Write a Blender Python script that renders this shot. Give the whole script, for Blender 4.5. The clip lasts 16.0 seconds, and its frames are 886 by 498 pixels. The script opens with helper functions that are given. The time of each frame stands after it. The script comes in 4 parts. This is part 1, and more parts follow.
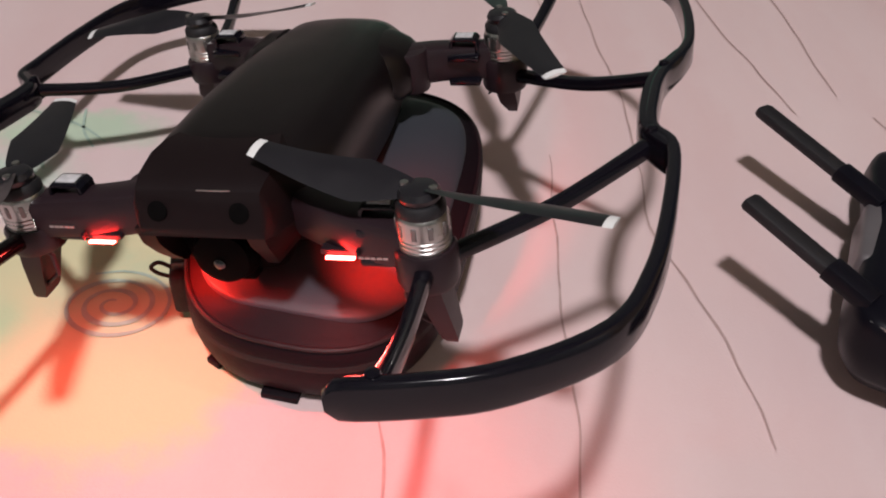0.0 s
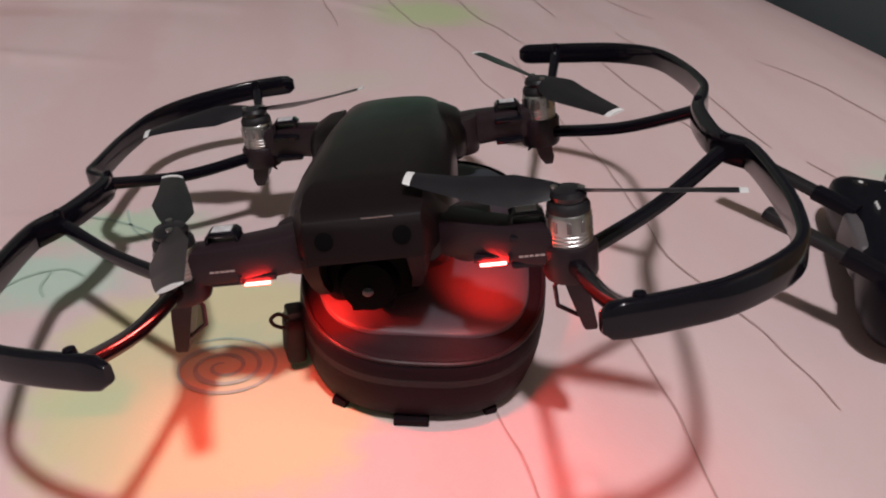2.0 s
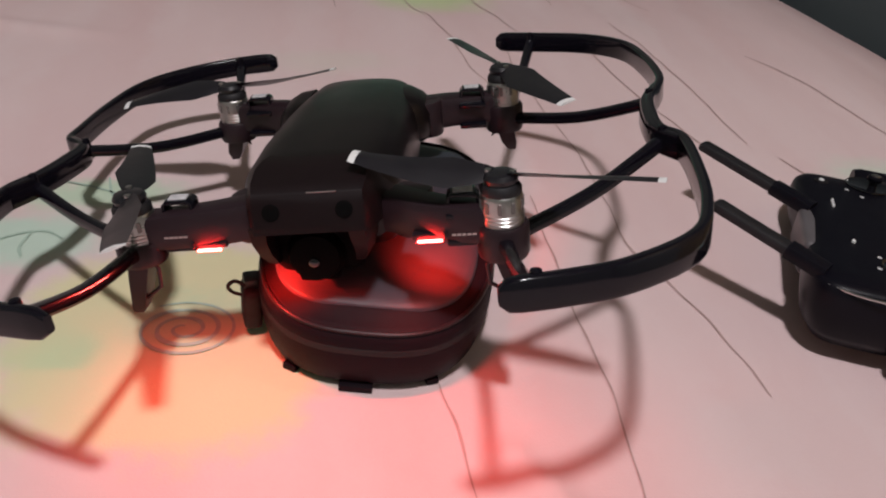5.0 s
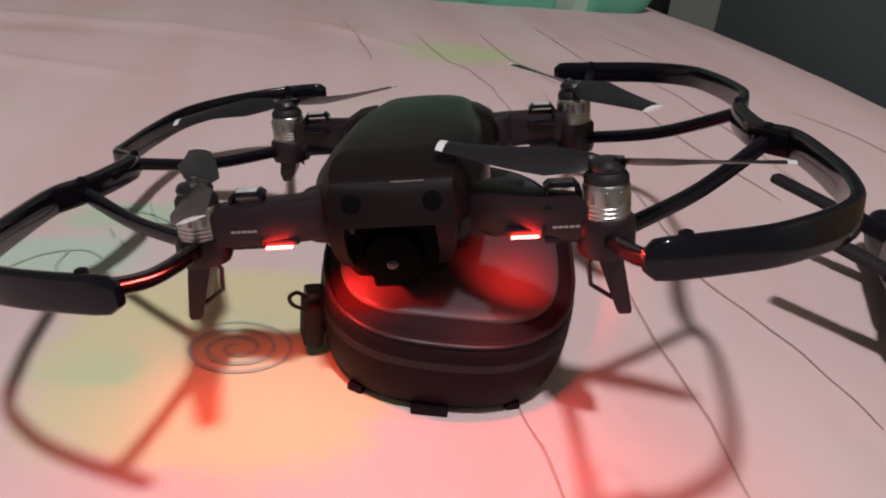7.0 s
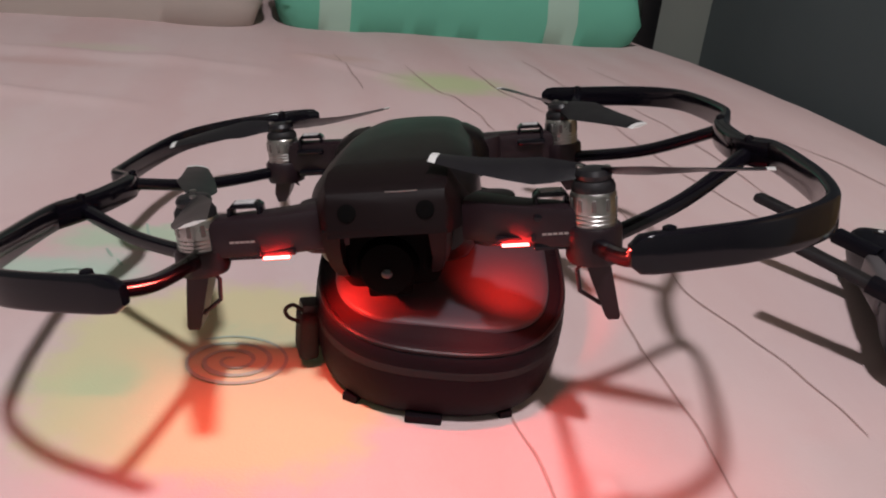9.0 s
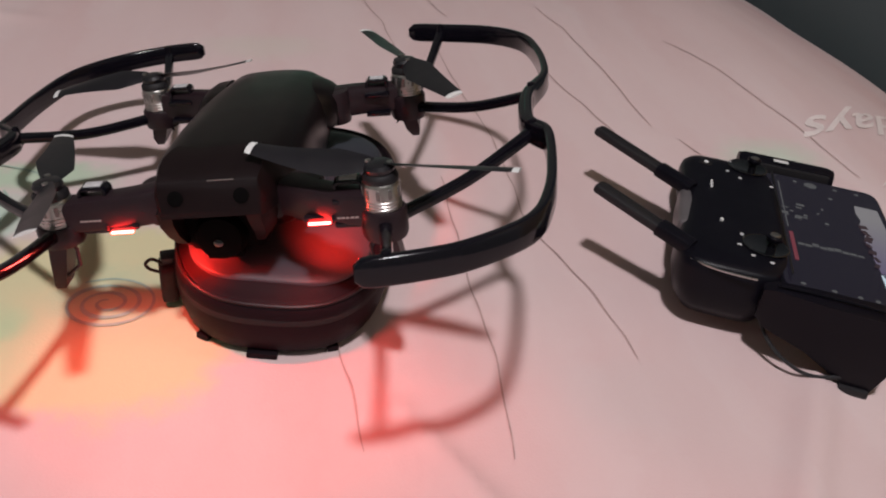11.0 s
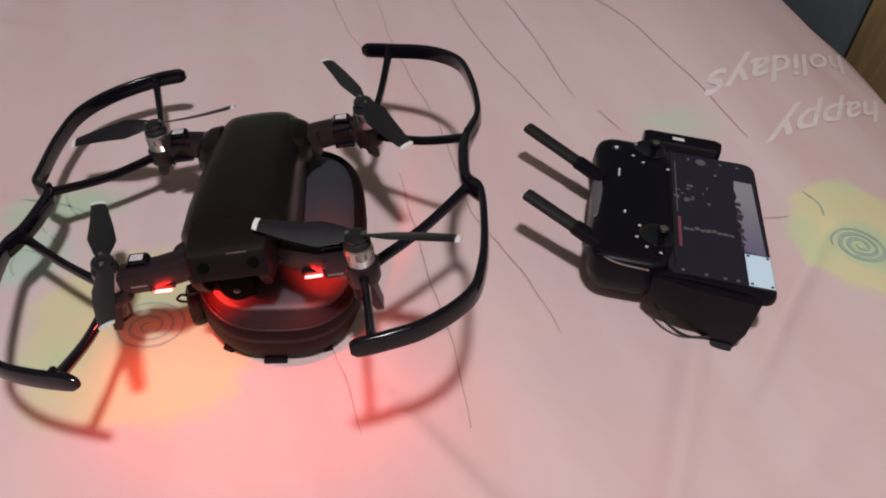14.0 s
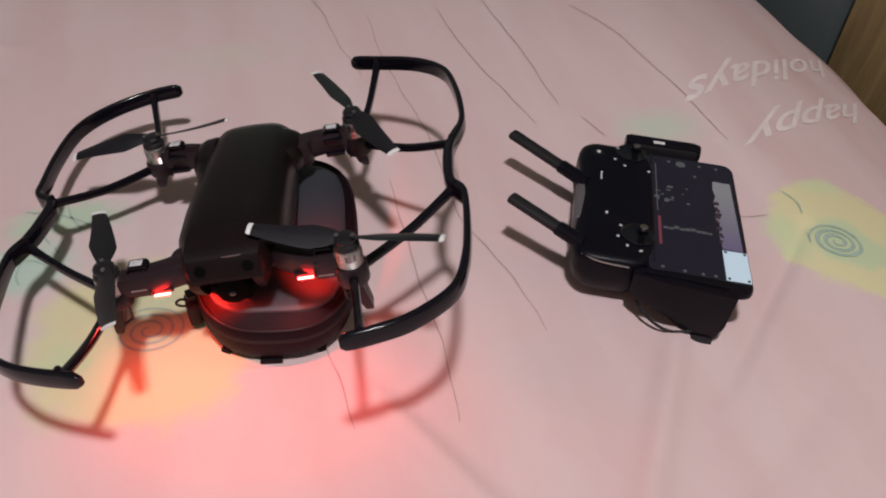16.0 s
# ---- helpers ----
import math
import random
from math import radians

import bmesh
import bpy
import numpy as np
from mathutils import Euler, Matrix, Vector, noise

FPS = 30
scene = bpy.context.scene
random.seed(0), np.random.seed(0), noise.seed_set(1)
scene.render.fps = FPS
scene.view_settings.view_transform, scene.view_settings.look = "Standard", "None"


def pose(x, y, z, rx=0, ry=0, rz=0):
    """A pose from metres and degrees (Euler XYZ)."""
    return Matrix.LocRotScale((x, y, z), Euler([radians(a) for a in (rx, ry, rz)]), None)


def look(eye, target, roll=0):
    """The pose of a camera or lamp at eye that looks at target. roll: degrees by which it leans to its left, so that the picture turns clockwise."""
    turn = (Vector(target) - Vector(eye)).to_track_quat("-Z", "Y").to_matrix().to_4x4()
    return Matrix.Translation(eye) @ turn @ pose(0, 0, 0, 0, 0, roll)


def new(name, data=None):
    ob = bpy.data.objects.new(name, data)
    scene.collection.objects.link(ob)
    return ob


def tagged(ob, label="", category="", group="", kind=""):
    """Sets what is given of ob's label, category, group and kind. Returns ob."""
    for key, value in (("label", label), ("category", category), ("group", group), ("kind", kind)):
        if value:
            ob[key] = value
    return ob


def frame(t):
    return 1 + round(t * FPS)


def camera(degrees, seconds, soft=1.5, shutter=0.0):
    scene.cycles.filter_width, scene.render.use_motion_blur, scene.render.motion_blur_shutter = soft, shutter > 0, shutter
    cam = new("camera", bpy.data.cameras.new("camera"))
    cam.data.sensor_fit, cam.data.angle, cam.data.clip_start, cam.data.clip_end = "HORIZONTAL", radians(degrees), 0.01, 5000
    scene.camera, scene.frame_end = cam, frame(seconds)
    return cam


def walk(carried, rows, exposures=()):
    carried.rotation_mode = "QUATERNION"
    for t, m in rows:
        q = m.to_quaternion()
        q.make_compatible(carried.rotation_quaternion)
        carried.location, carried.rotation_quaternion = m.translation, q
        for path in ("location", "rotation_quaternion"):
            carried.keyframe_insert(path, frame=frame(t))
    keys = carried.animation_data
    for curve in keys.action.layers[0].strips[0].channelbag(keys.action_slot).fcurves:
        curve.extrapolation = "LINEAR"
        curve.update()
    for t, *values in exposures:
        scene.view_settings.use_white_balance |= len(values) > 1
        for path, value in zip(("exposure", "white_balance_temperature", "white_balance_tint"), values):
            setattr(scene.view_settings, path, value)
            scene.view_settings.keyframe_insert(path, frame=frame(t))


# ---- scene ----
cam = camera(55.0, 16.0, soft=2.0)
PATH = [
    (0, (0.025, 0.017, 0.281), (0.069, 1.481, -1.08), 4.1),
    (0.5, (-0.0091, 0.0009, 0.2888), (0.1421, 1.3756, -0.8973), 5.1),
    (1, (-0.0173, -0.0446, 0.3088), (0.1813, 1.3966, -0.788), 3.8),
    (1.5, (-0.0483, -0.0446, 0.2797), (0.2332, 1.4357, -0.7434), 3.7),
    (2, (-0.0802, -0.0383, 0.2624), (0.2533, 1.4612, -0.7179), 4.2),
    (2.5, (-0.0647, -0.0364, 0.2578), (0.2751, 1.4649, -0.717), 4.5),
    (3, (-0.0729, -0.0474, 0.2651), (0.2396, 1.4549, -0.717), 4.8),
    (3.5, (-0.0683, -0.0483, 0.2678), (0.1995, 1.4494, -0.7343), 5.2),
    (4, (-0.0446, -0.0547, 0.2715), (0.2551, 1.4294, -0.7416), 5.8),
    (6.5, (-0.0774, -0.061, 0.2724), (0.2032, 1.4403, -0.7215), 6.2),
    (7, (-0.0829, -0.0474, 0.2214), (0.2159, 1.5405, -0.6195), 6.3),
    (7.5, (-0.0847, -0.0437, 0.205), (0.2405, 1.5797, -0.5548), 6.6),
    (8, (-0.0875, -0.0501, 0.2059), (0.2405, 1.5779, -0.5439), 6.3),
    (10.5, (-0.0528, -0.0802, 0.2687), (0.2569, 1.4485, -0.6732), 6.8),
    (11, (-0.0228, -0.0975, 0.3034), (0.3316, 1.3428, -0.7543), 7.1),
    (11.5, (-0.0082, -0.1193, 0.3544), (0.3908, 1.2116, -0.8235), 7.8),
    (12, (-0.0264, -0.1275, 0.4181), (0.3699, 1.1196, -0.85), 8.0),
    (12.5, (-0.0346, -0.1248, 0.4591), (0.3507, 1.0941, -0.8399), 6.8),
    (13, (-0.0401, -0.1212, 0.4637), (0.3516, 1.0877, -0.8418), 6.2),
    (13.5, (-0.0428, -0.1203, 0.4655), (0.3562, 1.0823, -0.8436), 6.2),
    (14, (-0.041, -0.123, 0.4664), (0.3708, 1.0814, -0.8372), 6.3),
    (14.5, (-0.0383, -0.1294, 0.4719), (0.3808, 1.0768, -0.8281), 6.1),
    (15, (-0.0383, -0.1366, 0.471), (0.3881, 1.0759, -0.8199), 6.0),
    (15.5, (-0.0401, -0.1412, 0.4783), (0.3808, 1.0814, -0.8053), 5.6),
    (16, (-0.0374, -0.1476, 0.4774), (0.3735, 1.0804, -0.8044), 4.9),
]
walk(cam, [(t, look(eye, target, roll)) for t, eye, target, roll in PATH], exposures=((0, 0.2), (0.5, 0.02), (1, 0.0), (16, 0.0)))

# ---- light: a dim closed bedroom, one ceiling lamp behind the camera, two red lights on the drone
world = bpy.data.worlds.new("world")
scene.world = world
world.use_nodes = True
world.node_tree.nodes["Background"].inputs[0].default_value = (0.02, 0.022, 0.025, 1)
world.node_tree.nodes["Background"].inputs[1].default_value = 0.3


def lamp(name, m, watts, colour, shape, sx, sy=0.0, spread=180):
    d = bpy.data.lights.new(name, "AREA")
    d.energy, d.color, d.shape, d.size, d.spread = watts, colour, shape, sx, radians(spread)
    if sy:
        d.size_y = sy
    ob = new(name, d)
    ob.matrix_world = m
    return ob


LAMP = (-0.1, -0.37, 1.94)
lamp("ceiling_lamp_light", look(LAMP, (-0.02, -0.37, 0)), 29.5, (1.0, 0.945, 0.975), "DISK", 0.16)

# ---- helpers for shapes


def part(name, bm, mat, parent=None, label="", smooth=40):
    me = bpy.data.meshes.new(name)
    bmesh.ops.recalc_face_normals(bm, faces=bm.faces[:])
    bm.to_mesh(me)
    bm.free()
    for p in me.polygons:
        p.use_smooth = smooth > 0
    if smooth > 0:
        me.set_sharp_from_angle(angle=radians(smooth))
    me.materials.append(mat)
    ob = new(name, me)
    if parent:
        ob.parent = parent
    if label:
        tagged(ob, label)
    return ob


def empty(name, m, label, category, group=""):
    ob = new(name)
    ob.empty_display_size = 0.02
    ob.matrix_world = m
    return tagged(ob, label, category, group)


def block(sx, sy, sz, at=(0, 0, 0), bevel=0.001, seg=2, m=None, bm=None):
    bm = bm or bmesh.new()
    mat = Matrix.Translation(at) @ (m or Matrix()) @ Matrix.Diagonal((sx, sy, sz, 1))
    vs = bmesh.ops.create_cube(bm, size=1, matrix=mat)["verts"]
    if bevel:
        es = list({e for v in vs for e in v.link_edges})
        bmesh.ops.bevel(bm, geom=es, offset=bevel, segments=seg, profile=0.6, affect="EDGES")
    return bm


def rings(loops, closed=True, bm=None):
    """Skin over a row of loops of equal length, capped at both ends."""
    bm = bm or bmesh.new()
    vs = [[bm.verts.new(p) for p in lp] for lp in loops]
    n = len(vs[0])
    for a, b in zip(vs, vs[1:]):
        for i in range(n):
            j = (i + 1) % n
            bm.faces.new((a[i], a[j], b[j], b[i]))
    if closed:
        bm.faces.new(vs[0])
        bm.faces.new(vs[-1])
    return bm


def lathe(profile, seg=28, m=None, bm=None):
    """Turn (radius, height) pairs round z."""
    m = m or Matrix()
    loops = [[m @ Vector((r * math.cos(a), r * math.sin(a), z)) for a in [2 * math.pi * i / seg for i in range(seg)]] for r, z in profile]
    return rings(loops, True, bm)


def smooth_line(pts, per=6):
    pts = [Vector(p) for p in pts]
    out = []
    for i in range(len(pts) - 1):
        p0, p1, p2, p3 = pts[max(i - 1, 0)], pts[i], pts[i + 1], pts[min(i + 2, len(pts) - 1)]
        for k in range(per):
            t = k / per
            out.append(0.5 * (2 * p1 + (p2 - p0) * t + (2 * p0 - 5 * p1 + 4 * p2 - p3) * t * t + (3 * p1 - p0 - 3 * p2 + p3) * t ** 3))
    out.append(pts[-1])
    return out


def sweep(line, width, height, up=(0, 0, 1), corner=0.3, bm=None, taper=None):
    """A rounded flat bar along a line; width across, height along up."""
    loops = []
    for i, p in enumerate(line):
        d = (line[min(i + 1, len(line) - 1)] - line[max(i - 1, 0)]).normalized()
        u = Vector(up[i] if isinstance(up, list) else up)
        side = d.cross(u).normalized()
        u = side.cross(d).normalized()
        k = taper(i / (len(line) - 1)) if taper else (1, 1)
        w, h = width * k[0] / 2, height * k[1] / 2
        c = corner * min(w, h) * 2
        lp = []
        for sx, sz, a0 in ((1, 1, 0), (-1, 1, 90), (-1, -1, 180), (1, -1, 270)):
            for a in (0, 45, 90):
                r = radians(a0 + a)
                lp.append(p + side * (sx * (w - c) + c * math.cos(r)) + u * (sz * (h - c) + c * math.sin(r)))
        loops.append(lp)
    return rings(loops, True, bm)


def tube(line, radius, seg=8, bm=None):
    loops = []
    prev = Vector((0.3, 0.2, 1)).normalized()
    for i, p in enumerate(line):
        d = (line[min(i + 1, len(line) - 1)] - line[max(i - 1, 0)]).normalized()
        side = d.cross(prev).normalized()
        u = side.cross(d)
        prev = u
        loops.append([p + radius * (side * math.cos(a) + u * math.sin(a)) for a in [2 * math.pi * k / seg for k in range(seg)]])
    return rings(loops, True, bm)


# ---- materials


def material(name, colour, rough=0.5, metal=0.0, vary=0.15, scale=60, bump=0.1, bump_scale=400, spec=0.5, coat=0.0, rough_vary=0.1):
    mat = bpy.data.materials.new(name)
    mat.use_nodes = True
    nt = mat.node_tree
    b = nt.nodes["Principled BSDF"]
    co = nt.nodes.new("ShaderNodeTexCoord")
    n1 = nt.nodes.new("ShaderNodeTexNoise")
    n1.inputs["Scale"].default_value, n1.inputs["Detail"].default_value = scale, 6
    n2 = nt.nodes.new("ShaderNodeTexNoise")
    n2.inputs["Scale"].default_value, n2.inputs["Detail"].default_value = bump_scale, 3
    nt.links.new(co.outputs["Object"], n1.inputs["Vector"])
    nt.links.new(co.outputs["Object"], n2.inputs["Vector"])
    ramp = nt.nodes.new("ShaderNodeMapRange")
    ramp.inputs["To Min"].default_value, ramp.inputs["To Max"].default_value = 1 - vary, 1 + vary
    nt.links.new(n1.outputs["Fac"], ramp.inputs["Value"])
    mul = nt.nodes.new("ShaderNodeVectorMath")
    mul.operation = "SCALE"
    mul.inputs[0].default_value = colour[:3]
    nt.links.new(ramp.outputs["Result"], mul.inputs["Scale"])
    nt.links.new(mul.outputs["Vector"], b.inputs["Base Color"])
    rr = nt.nodes.new("ShaderNodeMapRange")
    rr.inputs["To Min"].default_value, rr.inputs["To Max"].default_value = max(0.02, rough - rough_vary), min(1, rough + rough_vary)
    nt.links.new(n1.outputs["Fac"], rr.inputs["Value"])
    nt.links.new(rr.outputs["Result"], b.inputs["Roughness"])
    if bump:
        bp = nt.nodes.new("ShaderNodeBump")
        bp.inputs["Strength"].default_value, bp.inputs["Distance"].default_value = bump, 0.0004
        nt.links.new(n2.outputs["Fac"], bp.inputs["Height"])
        nt.links.new(bp.outputs["Normal"], b.inputs["Normal"])
    b.inputs["Metallic"].default_value = metal
    b.inputs["Specular IOR Level"].default_value = spec
    b.inputs["Coat Weight"].default_value = coat
    return mat


def glow(name, colour, strength, base=(0.02, 0.02, 0.02)):
    mat = bpy.data.materials.new(name)
    mat.use_nodes = True
    b = mat.node_tree.nodes["Principled BSDF"]
    b.inputs["Base Color"].default_value = (*base, 1)
    b.inputs["Emission Color"].default_value = (*colour, 1)
    b.inputs["Emission Strength"].default_value = strength
    b.inputs["Roughness"].default_value = 0.15
    return mat


SHELL = material("drone_shell", (0.0064, 0.0042, 0.0047), 0.34, scale=30, bump=0.05, bump_scale=900, spec=0.34)
# red cast of this black carries some of the red strips' glow
ARM = material("arm_plastic", (0.02, 0.0108, 0.014), 0.4, scale=50, bump=0.1, bump_scale=1200, spec=0.3)
GUARD = material("guard_plastic", (0.0055, 0.0048, 0.008), 0.12, scale=40, bump=0.02, bump_scale=800, spec=0.3, rough_vary=0.03)
BLADE = material("propeller_plastic", (0.0105, 0.0095, 0.0125), 0.36, scale=80, bump=0.05, bump_scale=700)
WHITE = material("white_paint", (0.75, 0.75, 0.74), 0.45, vary=0.05)
SILVER = material("brushed_aluminium", (0.5, 0.485, 0.47), 0.3, 1.0, vary=0.12, scale=200, bump=0.15, bump_scale=1500)
MOTOR_DARK = material("motor_slot_grey", (0.2, 0.19, 0.185), 0.45, 0.7, vary=0.2, scale=200)
GLASS = material("dark_glass", (0.006, 0.006, 0.008), 0.08, vary=0.02, bump=0, rough_vary=0.02, coat=0.5)
EVA = material("case_fabric", (0.0085, 0.0046, 0.0068), 0.55, vary=0.25, scale=25, bump=0.5, bump_scale=1800, spec=0.11)
EVA_TOP = material("case_lid_leatherette", (0.036, 0.039, 0.048), 0.46, vary=0.2, scale=18, bump=0.3, bump_scale=1400, spec=0.3)
PIPING = material("piping_vinyl", (0.014, 0.009, 0.011), 0.42, vary=0.3, scale=90, bump=0.2, bump_scale=1500, spec=0.25)
ZIP = material("zipper_tape", (0.005, 0.004, 0.005), 0.75, vary=0.3, scale=300, bump=0.5, bump_scale=2500)
RC = material("controller_plastic", (0.0046, 0.0042, 0.0075), 0.38, scale=40, bump=0.05, bump_scale=1500, spec=0.16)
RUBBER = material("matt_rubber", (0.008, 0.007, 0.009), 0.6, scale=60, bump=0.2, bump_scale=1500)
GREY = material("grey_plastic", (0.11, 0.1, 0.105), 0.4, scale=50, bump=0.1)
RED = glow("red_led", (1.0, 0.027, 0.023), 85.0)
# violet part of this faint glow stands in for the room's reflection
SCREEN_DARK = glow("screen_dark", (0.026, 0.022, 0.036), 0.36, (0.006, 0.005, 0.008))
SCREEN_PLANT = glow("screen_dark_red", (0.07, 0.032, 0.045), 0.35)
SCREEN_SKY = glow("screen_grey_violet", (0.34, 0.32, 0.36), 0.42)
sky_nt = SCREEN_SKY.node_tree
sky_co, sky_sep, sky_ramp = sky_nt.nodes.new("ShaderNodeTexCoord"), sky_nt.nodes.new("ShaderNodeSeparateXYZ"), sky_nt.nodes.new("ShaderNodeValToRGB")
sky_ramp.color_ramp.elements[0].position, sky_ramp.color_ramp.elements[0].color = 0.0, (0.24, 0.19, 0.34, 1)
sky_ramp.color_ramp.elements[1].position, sky_ramp.color_ramp.elements[1].color = 0.8, (0.42, 0.4, 0.42, 1)
sky_nt.links.new(sky_co.outputs["Generated"], sky_sep.inputs[0])
sky_nt.links.new(sky_sep.outputs["Y"], sky_ramp.inputs["Fac"])
sky_nt.links.new(sky_ramp.outputs["Color"], sky_nt.nodes["Principled BSDF"].inputs["Emission Color"])
SCREEN_WHITE = glow("screen_white_blue", (0.62, 0.75, 0.86), 0.75)
SCREEN_MARK = glow("screen_marks", (0.55, 0.55, 0.58), 0.11)
SCREEN_RED = glow("screen_red", (0.45, 0.08, 0.12), 0.3)
LAMP_GLOW = glow("lamp_glow", (1.0, 0.93, 0.85), 6.0, (0.8, 0.8, 0.8))
# pale colour holds both the white clip label and painted glints
CLIP_PLATE = material("mottled_pale_plate", (0.58, 0.57, 0.58), 0.35, 0.0, vary=0.6, scale=420, bump=0.1)
WALL = material("painted_plaster", (0.42, 0.45, 0.41), 0.8, vary=0.08, scale=3, bump=0.3, bump_scale=60)
NORTH_PAINT = material("grey_green_paint", (0.29, 0.315, 0.28), 0.8, vary=0.1, scale=2.5, bump=0.3, bump_scale=60)
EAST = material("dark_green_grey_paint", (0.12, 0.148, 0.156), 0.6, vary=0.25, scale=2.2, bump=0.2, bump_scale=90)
CEIL = material("white_ceiling_paint", (0.75, 0.74, 0.72), 0.85, vary=0.05, scale=3, bump=0.2, bump_scale=80)
FLOOR = material("dark_floor_tile", (0.08, 0.085, 0.08), 0.5, vary=0.2, scale=4, bump=0.1, bump_scale=50)
# reddish so that the strips' scattered glow shows on the nose
VISOR = material("matt_visor_black", (0.0095, 0.0052, 0.0058), 0.5, scale=40, bump=0.05, bump_scale=900, spec=0.14)
# near-black with hardly any sheen: the nose hollow's shade is put into it
GIMBAL = material("gimbal_black", (0.0028, 0.0025, 0.0026), 0.7, vary=0.1, bump=0.05, spec=0.04)
POST = material("black_metal", (0.01, 0.01, 0.011), 0.4)


def cloth(name, colour, weave=900, vary=0.06):
    return material(name, colour, 0.9, vary=vary, scale=9, bump=0.35, bump_scale=weave, spec=0.15)


PILLOW_GREY = cloth("greyish_pillow_cotton", (0.52, 0.46, 0.42))
PILLOW_GREEN = cloth("mint_green_pillow_cotton", (0.16, 0.5, 0.36))
PILLOW_PALE = cloth("pale_pillow_stripe", (0.42, 0.6, 0.5))
INK_GREEN = material("green_textile_ink", (0.37, 0.48, 0.4), 0.9, vary=0.25, scale=200, bump=0.2, spec=0.1)
INK_BROWN = material("brown_textile_ink", (0.45, 0.32, 0.3), 0.9, vary=0.35, scale=120, bump=0.2, spec=0.1)
INK_WHITE = material("white_textile_ink", (0.775, 0.69, 0.67), 0.9, vary=0.18, scale=55, bump=0.2, spec=0.1)
MATTRESS = cloth("mattress_ticking", (0.5, 0.47, 0.44))


def wood_material():
    mat = bpy.data.materials.new("varnished_wood")
    mat.use_nodes = True
    nt = mat.node_tree
    b = nt.nodes["Principled BSDF"]
    co = nt.nodes.new("ShaderNodeTexCoord")
    mp = nt.nodes.new("ShaderNodeMapping")
    mp.inputs["Scale"].default_value = (14, 14, 1.2)
    n = nt.nodes.new("ShaderNodeTexNoise")
    n.inputs["Scale"].default_value, n.inputs["Detail"].default_value, n.inputs["Distortion"].default_value = 3, 8, 1.2
    r = nt.nodes.new("ShaderNodeValToRGB")
    r.color_ramp.elements[0].position, r.color_ramp.elements[0].color = 0.3, (0.27, 0.19, 0.09, 1)
    r.color_ramp.elements[1].position, r.color_ramp.elements[1].color = 0.7, (0.52, 0.38, 0.18, 1)
    nt.links.new(co.outputs["Object"], mp.inputs["Vector"])
    nt.links.new(mp.outputs["Vector"], n.inputs["Vector"])
    nt.links.new(n.outputs["Fac"], r.inputs["Fac"])
    nt.links.new(r.outputs["Color"], b.inputs["Base Color"])
    b.inputs["Roughness"].default_value = 0.4
    return mat


WOOD = wood_material()


